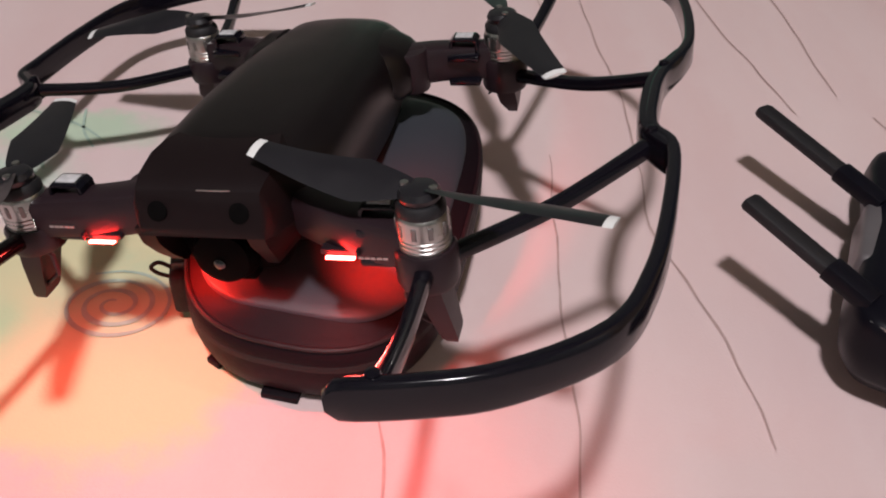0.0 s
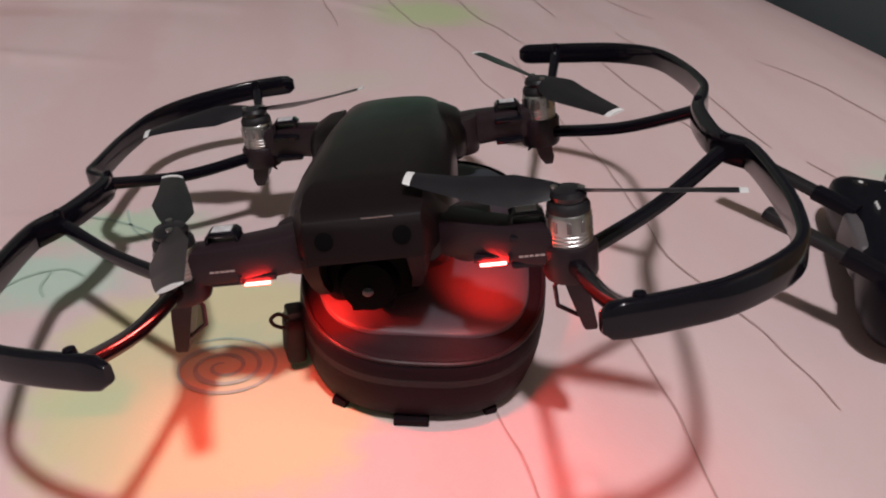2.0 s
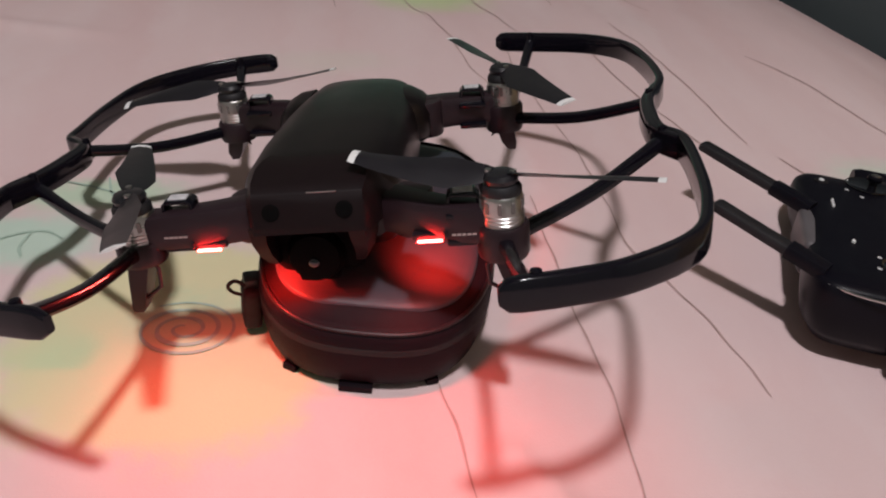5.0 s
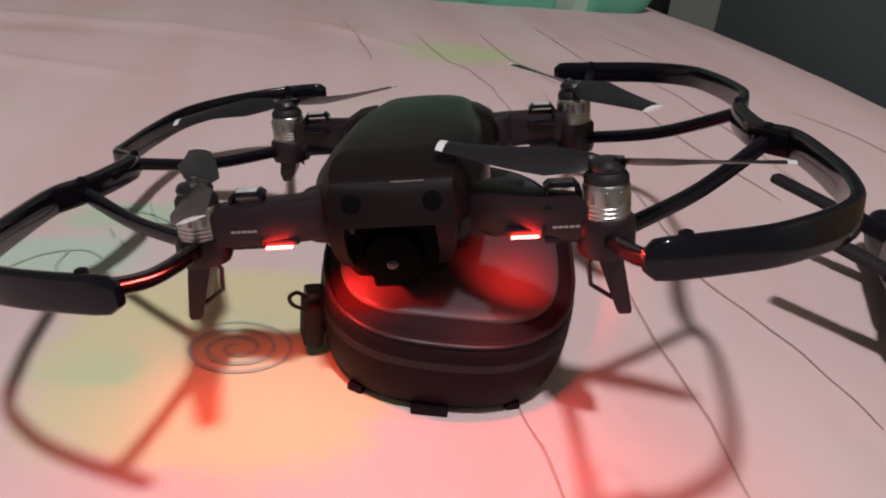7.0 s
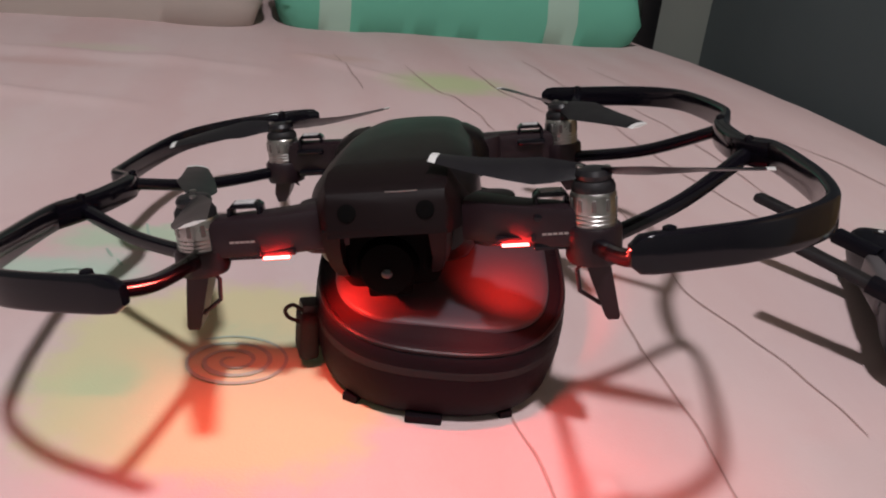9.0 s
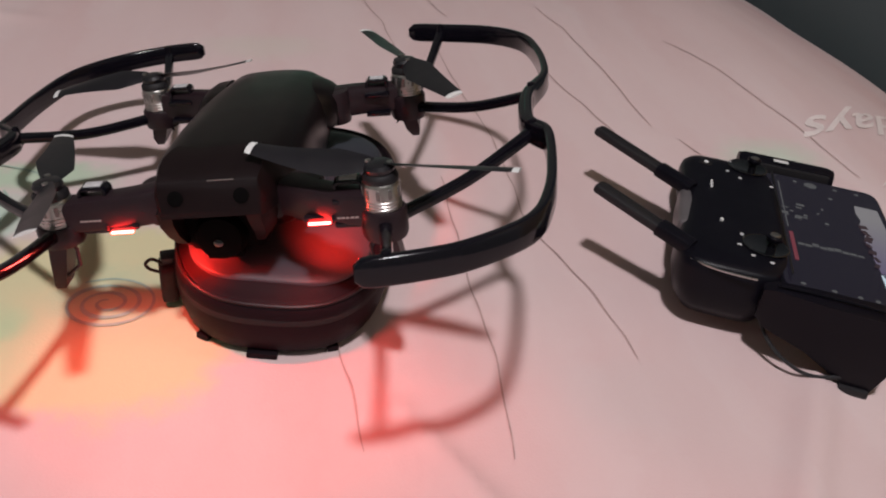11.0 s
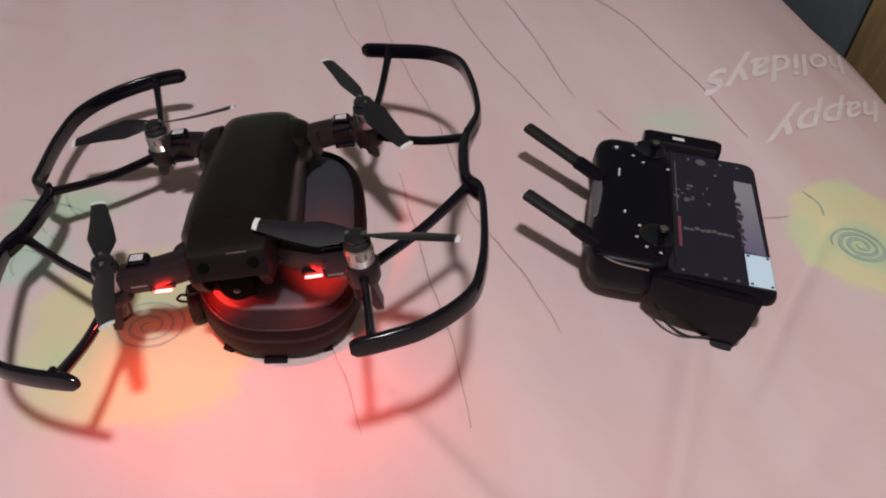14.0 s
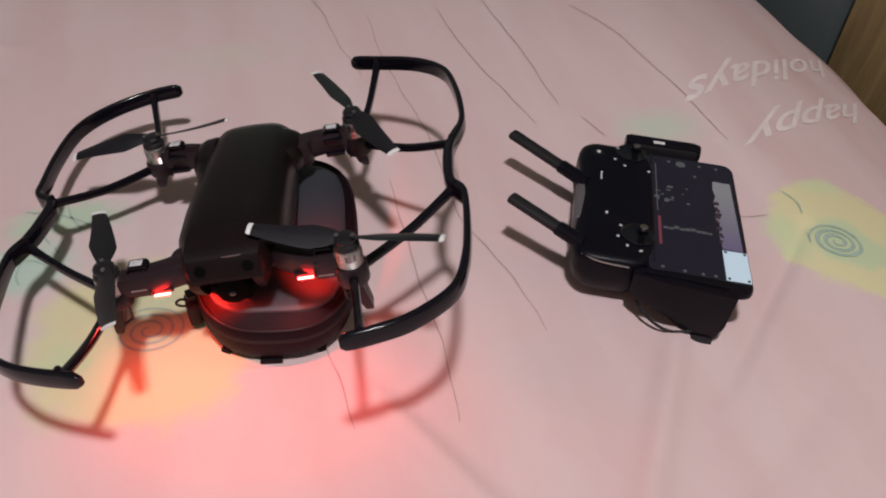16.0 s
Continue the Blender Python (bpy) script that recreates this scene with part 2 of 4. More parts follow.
def sheet_material():
    """Pale pink printed cotton with soft yellow and mint patches in the print."""
    mat = bpy.data.materials.new("printed_pink_cotton")
    mat.use_nodes = True
    nt = mat.node_tree
    L = nt.links.new
    b = nt.nodes["Principled BSDF"]
    co = nt.nodes.new("ShaderNodeTexCoord")
    warp = nt.nodes.new("ShaderNodeTexNoise")
    warp.inputs["Scale"].default_value, warp.inputs["Detail"].default_value, warp.inputs["Roughness"].default_value = 26, 5, 0.68
    L(co.outputs["Object"], warp.inputs["Vector"])
    sub = nt.nodes.new("ShaderNodeVectorMath")
    sub.operation = "SUBTRACT"
    sub.inputs[1].default_value = (0.5, 0.5, 0.5)
    L(warp.outputs["Color"], sub.inputs[0])
    sc = nt.nodes.new("ShaderNodeVectorMath")
    sc.operation = "SCALE"
    sc.inputs["Scale"].default_value = 0.045
    L(sub.outputs["Vector"], sc.inputs[0])
    add = nt.nodes.new("ShaderNodeVectorMath")
    add.operation = "ADD"
    L(co.outputs["Object"], add.inputs[0])
    L(sc.outputs["Vector"], add.inputs[1])
    # boards of the printed plank pattern, each a slightly different pink
    grain_map = nt.nodes.new("ShaderNodeMapping")
    grain_map.inputs["Scale"].default_value = (9, 1.1, 1)
    L(add.outputs["Vector"], grain_map.inputs["Vector"])
    grain = nt.nodes.new("ShaderNodeTexNoise")
    grain.inputs["Scale"].default_value, grain.inputs["Detail"].default_value = 1.4, 5
    L(grain_map.outputs["Vector"], grain.inputs["Vector"])
    ramp = nt.nodes.new("ShaderNodeValToRGB")
    ramp.color_ramp.elements[0].position, ramp.color_ramp.elements[0].color = 0.3, (0.645, 0.466, 0.46, 1)
    ramp.color_ramp.elements[1].position, ramp.color_ramp.elements[1].color = 0.7, (0.692, 0.562, 0.556, 1)
    L(grain.outputs["Fac"], ramp.inputs["Fac"])
    colour = ramp.outputs["Color"]
    blobs = [
        # centre x, y, radius x, radius y, softness, colour, strength
        (-0.112, 0.266, 0.083, 0.083, 0.2, (0.68, 0.64, 0.36), 0.85),
        (0.464, 0.26, 0.073, 0.077, 0.14, (0.7, 0.67, 0.38), 0.9),
        (0.455, 0.252, 0.036, 0.034, 0.35, (0.5, 0.64, 0.42), 0.75),
        (0.405, 0.268, 0.02, 0.03, 0.7, (0.58, 0.67, 0.42), 0.7),
        (0.475, 0.325, 0.03, 0.014, 0.7, (0.6, 0.68, 0.44), 0.6),
        (-0.105, 0.275, 0.034, 0.034, 0.5, (0.5, 0.6, 0.4), 0.6),
        (-0.165, 0.235, 0.028, 0.04, 0.6, (0.55, 0.66, 0.4), 0.6),
        (-0.205, 0.352, 0.05, 0.032, 0.6, (0.42, 0.62, 0.5), 0.75),
        (-0.17, 0.4, 0.05, 0.02, 0.6, (0.42, 0.6, 0.42), 0.75),
        (-0.26, 0.33, 0.04, 0.03, 0.7, (0.42, 0.6, 0.5), 0.3),
        (0.075, 0.81, 0.07, 0.055, 0.7, (0.5, 0.62, 0.32), 0.8),
        (0.36, 0.43, 0.045, 0.03, 0.8, (0.5, 0.66, 0.52), 0.6),
        (0.53, 0.235, 0.06, 0.03, 0.7, (0.55, 0.64, 0.42), 0.6),
        (-0.36, 0.56, 0.07, 0.06, 0.7, (0.55, 0.6, 0.4), 0.35),
        (-0.03, 0.62, 0.06, 0.03, 0.8, (0.6, 0.58, 0.5), 0.4),
        (-0.336, 0.801, 0.09, 0.02, 0.8, (0.6, 0.4, 0.38), 0.6),
        (-0.048, 0.914, 0.05, 0.022, 0.8, (0.6, 0.43, 0.38), 0.6),
        (-0.291, 0.89, 0.06, 0.03, 0.8, (0.6, 0.6, 0.46), 0.45),
    ]
    for x, y, rx, ry, soft, col, k in blobs:
        mp = nt.nodes.new("ShaderNodeMapping")
        mp.vector_type = "TEXTURE"
        mp.inputs["Location"].default_value = (x, y, 0)
        mp.inputs["Scale"].default_value = (rx, ry, 100)
        L(add.outputs["Vector"], mp.inputs["Vector"])
        ln = nt.nodes.new("ShaderNodeVectorMath")
        ln.operation = "LENGTH"
        L(mp.outputs["Vector"], ln.inputs[0])
        rg = nt.nodes.new("ShaderNodeMapRange")
        rg.interpolation_type = "SMOOTHSTEP"
        rg.inputs["From Min"].default_value, rg.inputs["From Max"].default_value = 1 + soft * 0.4, 1 - soft
        rg.inputs["To Min"].default_value, rg.inputs["To Max"].default_value = 0, k
        L(ln.outputs["Value"], rg.inputs["Value"])
        mx = nt.nodes.new("ShaderNodeMix")
        mx.data_type = "RGBA"
        L(rg.outputs["Result"], mx.inputs["Factor"])
        L(colour, mx.inputs[6])
        mx.inputs[7].default_value = (*col, 1)
        colour = mx.outputs[2]
    L(colour, b.inputs["Base Color"])
    weave = nt.nodes.new("ShaderNodeTexNoise")
    weave.inputs["Scale"].default_value, weave.inputs["Detail"].default_value = 700, 2
    L(co.outputs["Object"], weave.inputs["Vector"])
    bp = nt.nodes.new("ShaderNodeBump")
    bp.inputs["Strength"].default_value, bp.inputs["Distance"].default_value = 0.3, 0.0004
    L(weave.outputs["Fac"], bp.inputs["Height"])
    L(bp.outputs["Normal"], b.inputs["Normal"])
    b.inputs["Roughness"].default_value = 0.85
    b.inputs["Specular IOR Level"].default_value = 0.2
    return mat


SHEET = sheet_material()

# ---- the room
FLOOR_Z, CEIL_Z = -0.5, 2.05
WEST, EAST_X, SOUTH, NORTH = -1.7, 0.81, -1.7, 1.75


def slab(name, x0, x1, y0, y1, z0, z1, mat, label, category):
    ob = part(name, block(x1 - x0, y1 - y0, z1 - z0, ((x0 + x1) / 2, (y0 + y1) / 2, (z0 + z1) / 2), 0), mat, smooth=0)
    return tagged(ob, label, category, kind="structure")


# ceiling, south, west and near-east walls are unseen, added to bounce the lamp's light
slab("floor", WEST - 0.1, 2.0, SOUTH - 0.1, NORTH + 0.1, FLOOR_Z - 0.1, FLOOR_Z, FLOOR, "dark tiled bedroom floor below the bed", "floor")
slab("ceiling", WEST - 0.1, 2.0, SOUTH - 0.1, NORTH + 0.1, CEIL_Z, CEIL_Z + 0.1, CEIL, "white painted bedroom ceiling", "ceiling")
slab("wall_north", WEST, EAST_X, NORTH, NORTH + 0.1, FLOOR_Z, CEIL_Z, NORTH_PAINT, "pale grey-green painted wall behind the pillows", "wall")
slab("wall_south", WEST, 2.0, SOUTH - 0.1, SOUTH, FLOOR_Z, CEIL_Z, WALL, "pale grey-green painted bedroom wall", "wall")
slab("wall_west", WEST - 0.1, WEST, SOUTH - 0.1, NORTH + 0.1, FLOOR_Z, CEIL_Z, WALL, "pale grey-green painted bedroom wall", "wall")
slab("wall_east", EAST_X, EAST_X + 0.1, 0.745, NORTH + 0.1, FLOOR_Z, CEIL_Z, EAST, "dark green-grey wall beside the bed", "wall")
slab("wall_east_near", 1.3, 1.4, SOUTH, NORTH, FLOOR_Z, CEIL_Z, WALL, "pale grey-green painted bedroom wall", "wall")

# ceiling lamp
lampfix = empty("ceiling_lamp", Matrix.Translation((LAMP[0], LAMP[1], CEIL_Z)), "round white ceiling lamp, switched on", "ceiling lamp")
part("lamp_base", lathe([(0.12, 0.0), (0.12, -0.03), (0.1, -0.04)]), WHITE, lampfix)
part("diffuser", lathe([(0.1, -0.04), (0.098, -0.06), (0.085, -0.08), (0.05, -0.092), (0.01, -0.095)]), LAMP_GLOW, lampfix, "glowing opal diffuser")

# wooden cupboard beside the bed
cup = empty("wooden_cupboard", Matrix.Translation((0.79, 0.33, FLOOR_Z)), "brown varnished wooden cupboard standing beside the bed", "cupboard")
part("carcass", block(0.4, 0.82, 2.0, (0.24, 0.0, 1.0), 0.006), WOOD, cup)
part("cupboard_door", block(0.02, 0.38, 1.86, (0.03, 0.2, 1.0), 0.004), WOOD, cup)
part("cupboard_door", block(0.02, 0.38, 1.86, (0.03, -0.2, 1.0), 0.004), WOOD, cup)

# ---- the bed


def sheet_z(x, y):
    """Height of the sheet: flat in the middle, sagging over the soft edge of the mattress."""
    z = 0.0
    if x > 0.42:
        z -= 0.09 * ((x - 0.42) / 0.29) ** 1.5
    if y > 0.7:
        z -= 0.045 * ((y - 0.7) / 0.7) ** 1.5
    for (ax, ay), (bx, by), w, h in FOLDS:
        dx, dy = bx - ax, by - ay
        q = max(0.0, min(1.0, ((x - ax) * dx + (y - ay) * dy) / (dx * dx + dy * dy)))
        d = math.hypot(x - ax - q * dx, y - ay - q * dy) / w
        if d < 3:
            z += h * math.exp(-d * d) * math.sin(math.pi * min(1, 0.15 + q * 0.85)) ** 0.5
    z += (0.0028 * noise.noise((x * 7, y * 7, 3.0)) + 0.0013 * noise.noise((x * 17 + y * 6, y * 5, 1.0)) + 0.0007 * noise.noise((x * 25, y * 19, 8.0))) * min(1.0, max(0.0, math.hypot(x - 0.05, y - 0.3) - 0.25) * 4)
    return z


FOLDS = [
    ((0.033, 0.182), (0.1, 0.06), 0.0085, 0.0075),
    ((0.262, 0.188), (0.16, 0.03), 0.0105, 0.009),
    ((0.43, 0.28), (0.262, 0.124), 0.006, -0.0065),
    ((0.335, 0.115), (0.25, 0.05), 0.014, -0.005),
    ((-0.5, 0.72), (-0.2, 0.66), 0.012, 0.004),
    ((-0.08, 0.92), (0.03, 0.8), 0.008, 0.004),
    ((-0.45, 0.86), (-0.1, 0.82), 0.02, 0.005),
    ((-0.3, 0.42), (-0.17, 0.41), 0.004, 0.0015),
]
bed = empty("bed", Matrix.Translation((-0.13, 0.55, FLOOR_Z)), "wide bed with a thick mattress and a dark headboard post", "bed")
part("mattress", block(1.6, 2.26, 0.3, (0.0, 0.0, 0.235), 0.06, 4), MATTRESS, bed)
part("bed_base", block(1.6, 2.28, 0.085, (0, 0, 0.043), 0.01), WOOD, bed)
part("headboard_post", block(0.04, 0.04, 1.0, (0.78, 1.16, 0.5), 0.004), POST, bed, "dark headboard post")


def sheet_axis(lo, hi, a, b, fine, coarse):
    out, v = [], lo
    while v < hi:
        out.append(v)
        v += fine if a <= v <= b else coarse
    return out + [hi]


def build_sheet():
    xs = sheet_axis(-0.95, 0.70, -0.5, 0.70, 0.006, 0.03)
    ys = sheet_axis(-0.6, 1.69, -0.1, 1.0, 0.006, 0.03)
    verts = [(x, y, sheet_z(x, y)) for y in ys for x in xs]
    nx, ny = len(xs), len(ys)
    faces = [(j * nx + i, j * nx + i + 1, (j + 1) * nx + i + 1, (j + 1) * nx + i) for j in range(ny - 1) for i in range(nx - 1)]
    # hanging sides
    rim = [j * nx + nx - 1 for j in range(ny)]
    prev = rim
    for dx, dz in ((0.018, -0.012), (0.026, -0.04), (0.024, -0.3)):
        row = []
        for k in rim:
            x, y, z = verts[k]
            verts.append((x + dx + 0.006 * math.sin(y * 23), y, z + dz))
            row.append(len(verts) - 1)
        faces += [(prev[j], row[j], row[j + 1], prev[j + 1]) for j in range(ny - 1)]
        prev = row
    me = bpy.data.meshes.new("bed_sheet")
    me.from_pydata(verts, [], faces)
    for p in me.polygons:
        p.use_smooth = True
    me.materials.append(SHEET)
    ob = new("bed_sheet", me)
    return tagged(ob, "pale pink printed cotton sheet with yellow flowers spread over the bed", "bed sheet")


sheet = build_sheet()


def ribbon(name, pts, width, mat, label="", per=6, wobble=0.0):
    """A printed stroke lying on the sheet."""
    line = smooth_line([(x, y, 0) for x, y in pts], per)
    bm = bmesh.new()
    prev = None
    n = len(line)
    for i, p in enumerate(line):
        d = (line[min(i + 1, n - 1)] - line[max(i - 1, 0)]).normalized()
        s = Vector((-d.y, d.x, 0))
        k = 0.35 + 0.65 * math.sin(math.pi * min(1, max(0, (i + 0.5) / n))) ** 0.5
        w = width * k / 2 * (1 + 0.5 * noise.noise((p.x * 90, p.y * 90, 1)))
        q = p + s * wobble * noise.noise((p.x * 30, p.y * 30, 5))
        a, b = q + s * w, q - s * w
        va = bm.verts.new((a.x, a.y, sheet_z(a.x, a.y) + 0.0006))
        vb = bm.verts.new((b.x, b.y, sheet_z(b.x, b.y) + 0.0006))
        if prev:
            bm.faces.new((prev[0], prev[1], vb, va))
        prev = (va, vb)
    return part(name, bm, mat, sheet, label)


# long thin lines of the print
for pts in (
    [(0.036, 0.89), (0.046, 0.822), (0.057, 0.765), (0.069, 0.742), (0.08, 0.684), (0.088, 0.623), (0.1, 0.56)],
    [(0.127, 0.674), (0.128, 0.566), (0.138, 0.49), (0.141, 0.43), (0.14, 0.344), (0.152, 0.3), (0.164, 0.255), (0.169, 0.212)],
    [(0.091, 0.4), (0.09, 0.32), (0.088, 0.277), (0.089, 0.235), (0.088, 0.2), (0.084, 0.15)],
    [(0.01, 0.232), (0.013, 0.202), (0.014, 0.177), (0.016, 0.16)],
    [(0.113, 0.909), (0.118, 0.828), (0.134, 0.756), (0.149, 0.704)],
    [(0.193, 0.977), (0.197, 0.884), (0.206, 0.796)],
    [(0.208, 0.675), (0.211, 0.62), (0.221, 0.565), (0.235, 0.5), (0.247, 0.455)],
    [(0.25, 0.74), (0.264, 0.668), (0.275, 0.565), (0.278, 0.478)],
    [(0.36, 0.66), (0.386, 0.605), (0.406, 0.505), (0.418, 0.397)],
    [(-0.043, 0.947), (-0.027, 0.828), (-0.02, 0.758)],
    [(0.294, 0.456), (0.304, 0.424)],
    [(0.36, 0.3), (0.385, 0.294), (0.4, 0.292)],
    [(0.27, 0.95), (0.285, 0.86), (0.31, 0.79)],
):
    ribbon("printed_line", pts, 0.0012, INK_BROWN, wobble=0.003)


def spiral(cx, cy, r, turns, rot):
    return [(cx + r * (0.12 + 0.88 * q) * math.cos(rot + turns * 6.283 * q), cy + 0.82 * r * (0.12 + 0.88 * q) * math.sin(rot + turns * 6.283 * q)) for q in [i / 40 for i in range(41)]]


ribbon("printed_spiral", spiral(0.446, 0.254, 0.026, 3.1, 2.4), 0.0038, INK_GREEN, "green spiral printed in the yellow flower", 3)
ribbon("printed_spiral", spiral(-0.110, 0.272, 0.026, 3.1, 1.5), 0.0024, INK_GREEN, "green spiral printed in the yellow flower", 3)
for pts in (
    [(-0.235, 0.325), (-0.215, 0.352), (-0.195, 0.36), (-0.183, 0.352)],
    [(-0.2, 0.36), (-0.203, 0.345), (-0.2, 0.335)],
    [(-0.186, 0.385), (-0.181, 0.375)],
    [(-0.178, 0.372), (-0.174, 0.364)],
    [(-0.2, 0.415), (-0.17, 0.405), (-0.15, 0.39)],
    [(-0.17, 0.42), (-0.165, 0.4), (-0.155, 0.385)],
    [(0.43, 0.32), (0.437, 0.305), (0.433, 0.29)],
):
    ribbon("printed_leaf_stroke", pts, 0.0016, INK_GREEN)


def lettering(text, at, along, up, width, height):
    """Brush-like printed word; along and up are its baseline and stem directions on the sheet."""
    cu = bpy.data.curves.new("lettering", "FONT")
    cu.body, cu.size, cu.resolution_u, cu.offset = text, 1.0, 4, 0.012
    cu.shear = 0.3
    tmp = bpy.data.objects.new("lettering", cu)
    scene.collection.objects.link(tmp)
    me = bpy.data.meshes.new_from_object(tmp.evaluated_get(bpy.context.evaluated_depsgraph_get()))
    bpy.data.objects.remove(tmp)
    bm = bmesh.new()
    bm.from_mesh(me)
    bmesh.ops.triangulate(bm, faces=bm.faces[:])
    bmesh.ops.subdivide_edges(bm, edges=[e for e in bm.edges if e.calc_length() > 0.12], cuts=2, use_grid_fill=True)
    bmesh.ops.triangulate(bm, faces=bm.faces[:])
    x0, x1 = min(v.co.x for v in bm.verts), max(v.co.x for v in bm.verts)
    top = max(v.co.y for v in bm.verts)
    a, u = Vector(along).normalized(), Vector(up).normalized()
    for v in bm.verts:
        p = Vector(at) + a * ((v.co.x - x0) / (x1 - x0) * width) + u * (v.co.y / top * height)
        v.co = (p.x, p.y, sheet_z(p.x, p.y) + 0.0008)
    part("printed_lettering", bm, INK_WHITE, sheet, "faded white handwritten word printed on the sheet", 0)


lettering("holidays", (0.709, 0.628), (-0.290, -0.136), (-0.015, -0.035), 0.320, 0.055)
lettering("happy", (0.680, 0.517), (-0.230, -0.099), (-0.021, -0.034), 0.250, 0.058)


def pillow(name, at, turn, size, mats, label, stripes=()):
    """A plump cushion with pinched corners, wrinkles and a seam."""
    sx, sy, sz = size
    bm = bmesh.new()
    n = 36
    grid = {}
    for side in (1, -1):
        for j in range(n + 1):
            for i in range(n + 1):
                u, v = i / n * 2 - 1, j / n * 2 - 1
                edge = i in (0, n) or j in (0, n)
                if edge and side < 0:
                    grid[side, i, j] = grid[1, i, j]
                    continue
                f = ((1 - u ** 4) * (1 - v ** 4)) ** 0.38
                pin = 1 - 0.085 * abs(u * v) ** 4
                x = sx * u * (1 - 0.04 * (1 - v * v)) * pin
                y = sy * v * (1 - 0.05 * (1 - u * u)) * pin
                wr = 0.022 * noise.noise((u * 3 + at[0] * 9, v * 4, side)) + 0.006 * noise.noise((u * 14 - v * 9, v * 5 + u * 3, side)) + 0.014 * noise.noise((u * 9 + v * 3, v * 6, side + at[0]))
                z = side * sz * f + wr * f
                if side < 0:
                    z = max(z, -sz * 0.55)
                grid[side, i, j] = bm.verts.new((x, y, z + sz * 0.55))
    for side in (1, -1):
        for j in range(n):
            for i in range(n):
                q = [grid[side, i, j], grid[side, i + 1, j], grid[side, i + 1, j + 1], grid[side, i, j + 1]]
                try:
                    fc = bm.faces.new(q if side > 0 else q[::-1])
                except ValueError:
                    continue
                u = (i + 0.5) / n
                for k, (a, b) in enumerate(stripes):
                    if a < u < b:
                        fc.material_index = 1 + k
    ob = part(name, bm, mats[0], None, "", 60)
    for m in mats[1:]:
        ob.data.materials.append(m)
    ob.matrix_world = Matrix.Translation(at) @ Matrix.Rotation(radians(turn), 4, "Z")
    return tagged(ob, label, "pillow", "pillows at the head of the bed")


pillow("pillow", (-0.437, 1.305, -0.036), 3, (0.31, 0.22, 0.085), (PILLOW_GREY, PILLOW_PALE), "greyish off-white pillow lying at the head of the bed")
pillow("pillow", (0.147, 1.36, -0.042), 3.5, (0.287, 0.22, 0.09), (PILLOW_GREEN, PILLOW_PALE, PILLOW_PALE), "mint green pillow with pale stripes on the bed", ((0.12, 0.205), (0.69, 0.775)))

# ---- the storage case under the drone
case = empty("storage_case", Matrix.Translation((-0.0122, 0.3085, 0.0)) @ Matrix.Rotation(radians(-10), 4, "Z"), "rounded black zipped storage case lying on the bed under the drone", "case")
CW, CL = 0.0585, 0.0875


def case_loop(k, z, lift=0.0, n=64, square=0.0):
    """Outline of the case, blunter at the back; lift raises its back and lowers its front."""
    lp = []
    for i in range(n):
        a = 2 * math.pi * i / n
        c, s = math.cos(a), math.sin(a)
        p = (2.7 if s < 0 else 3.2) + square
        y = CL * k * math.copysign(abs(s) ** (2 / p), s)
        lp.append((CW * k * math.copysign(abs(c) ** (2 / p), c), y, z + lift * y / CL))
    return lp


part("lower_shell", rings([case_loop(*q) for q in ((0.82, 0.0), (0.915, 0.0012), (0.955, 0.005), (0.985, 0.013), (0.998, 0.02, 0.001), (0.998, 0.0255, 0.002))]), EVA, case)
part("zipper_band", rings([case_loop(*q) for q in ((0.985, 0.0252, 0.002), (1.0, 0.0258, 0.002), (1.002, 0.0275, 0.002), (1.0, 0.0292, 0.002), (0.985, 0.0298, 0.002))]), ZIP, case, "black zip running round the case")
lid = part("lid", rings([case_loop(k, z, 0.004) for k, z in ((0.998, 0.0295), (0.999, 0.033), (0.988, 0.0368), (0.966, 0.0388), (0.93, 0.0397), (0.885, 0.0412), (0.85, 0.0428), (0.82, 0.0436))]), EVA, case, "soft black lid wall and border")
part("lid_panel", rings([case_loop(k, z, 0.004, square=1.0 - k * 0.2) for k, z in ((0.84, 0.0422), (0.837, 0.0434), (0.825, 0.0443), (0.78, 0.0455), (0.7, 0.0468), (0.5, 0.0485), (0.2, 0.0492))]), EVA_TOP, lid, "slate grey leatherette lid panel")
rim = [Vector(p) for p in case_loop(0.972, 0.0385, 0.004)]
part("piping", tube(rim + rim[:1], 0.0012), PIPING, lid, "faintly shiny dark piping")
for x, y, w, a in ((-0.003, -0.083, 0.0155, 0), (-0.034, -0.0725, 0.007, -24), (0.031, -0.0735, 0.006, 22)):
    part("foot_tab", block(w, 0.006, 0.0035, (x, y, 0.0018), 0.0008, m=Matrix.Rotation(radians(a), 4, "Z")), EVA, case)
pull = part("zipper_pull", block(0.009, 0.016, 0.022, (-0.058, -0.047, 0.0155), 0.0035, 3, m=Matrix.Rotation(radians(20), 4, "Z")), ZIP, case, "black zip pull folded against the case")
part("zipper_slider", block(0.008, 0.009, 0.006, (-0.058, -0.045, 0.0275), 0.0015, m=Matrix.Rotation(radians(20), 4, "Z")), POST, pull)
part("cord_loop", tube(smooth_line([(-0.06, -0.05, 0.022), (-0.0655, -0.052, 0.025), (-0.067, -0.0535, 0.0295), (-0.064, -0.052, 0.0315), (-0.06, -0.05, 0.028)]), 0.0009), ZIP, pull)

# ---- the drone
X = Vector((0.9748, -0.1537, 0.1617))
Y = Vector((0.1734, 0.978, -0.1159))
Z = X.cross(Y)
DRONE = Matrix((X, Y, Z)).transposed().to_4x4()
DRONE.translation = (-0.0323, 0.3107, 0.0938)
drone = empty("drone", DRONE, "black folding drone with propeller guards and red lights on a case", "drone")
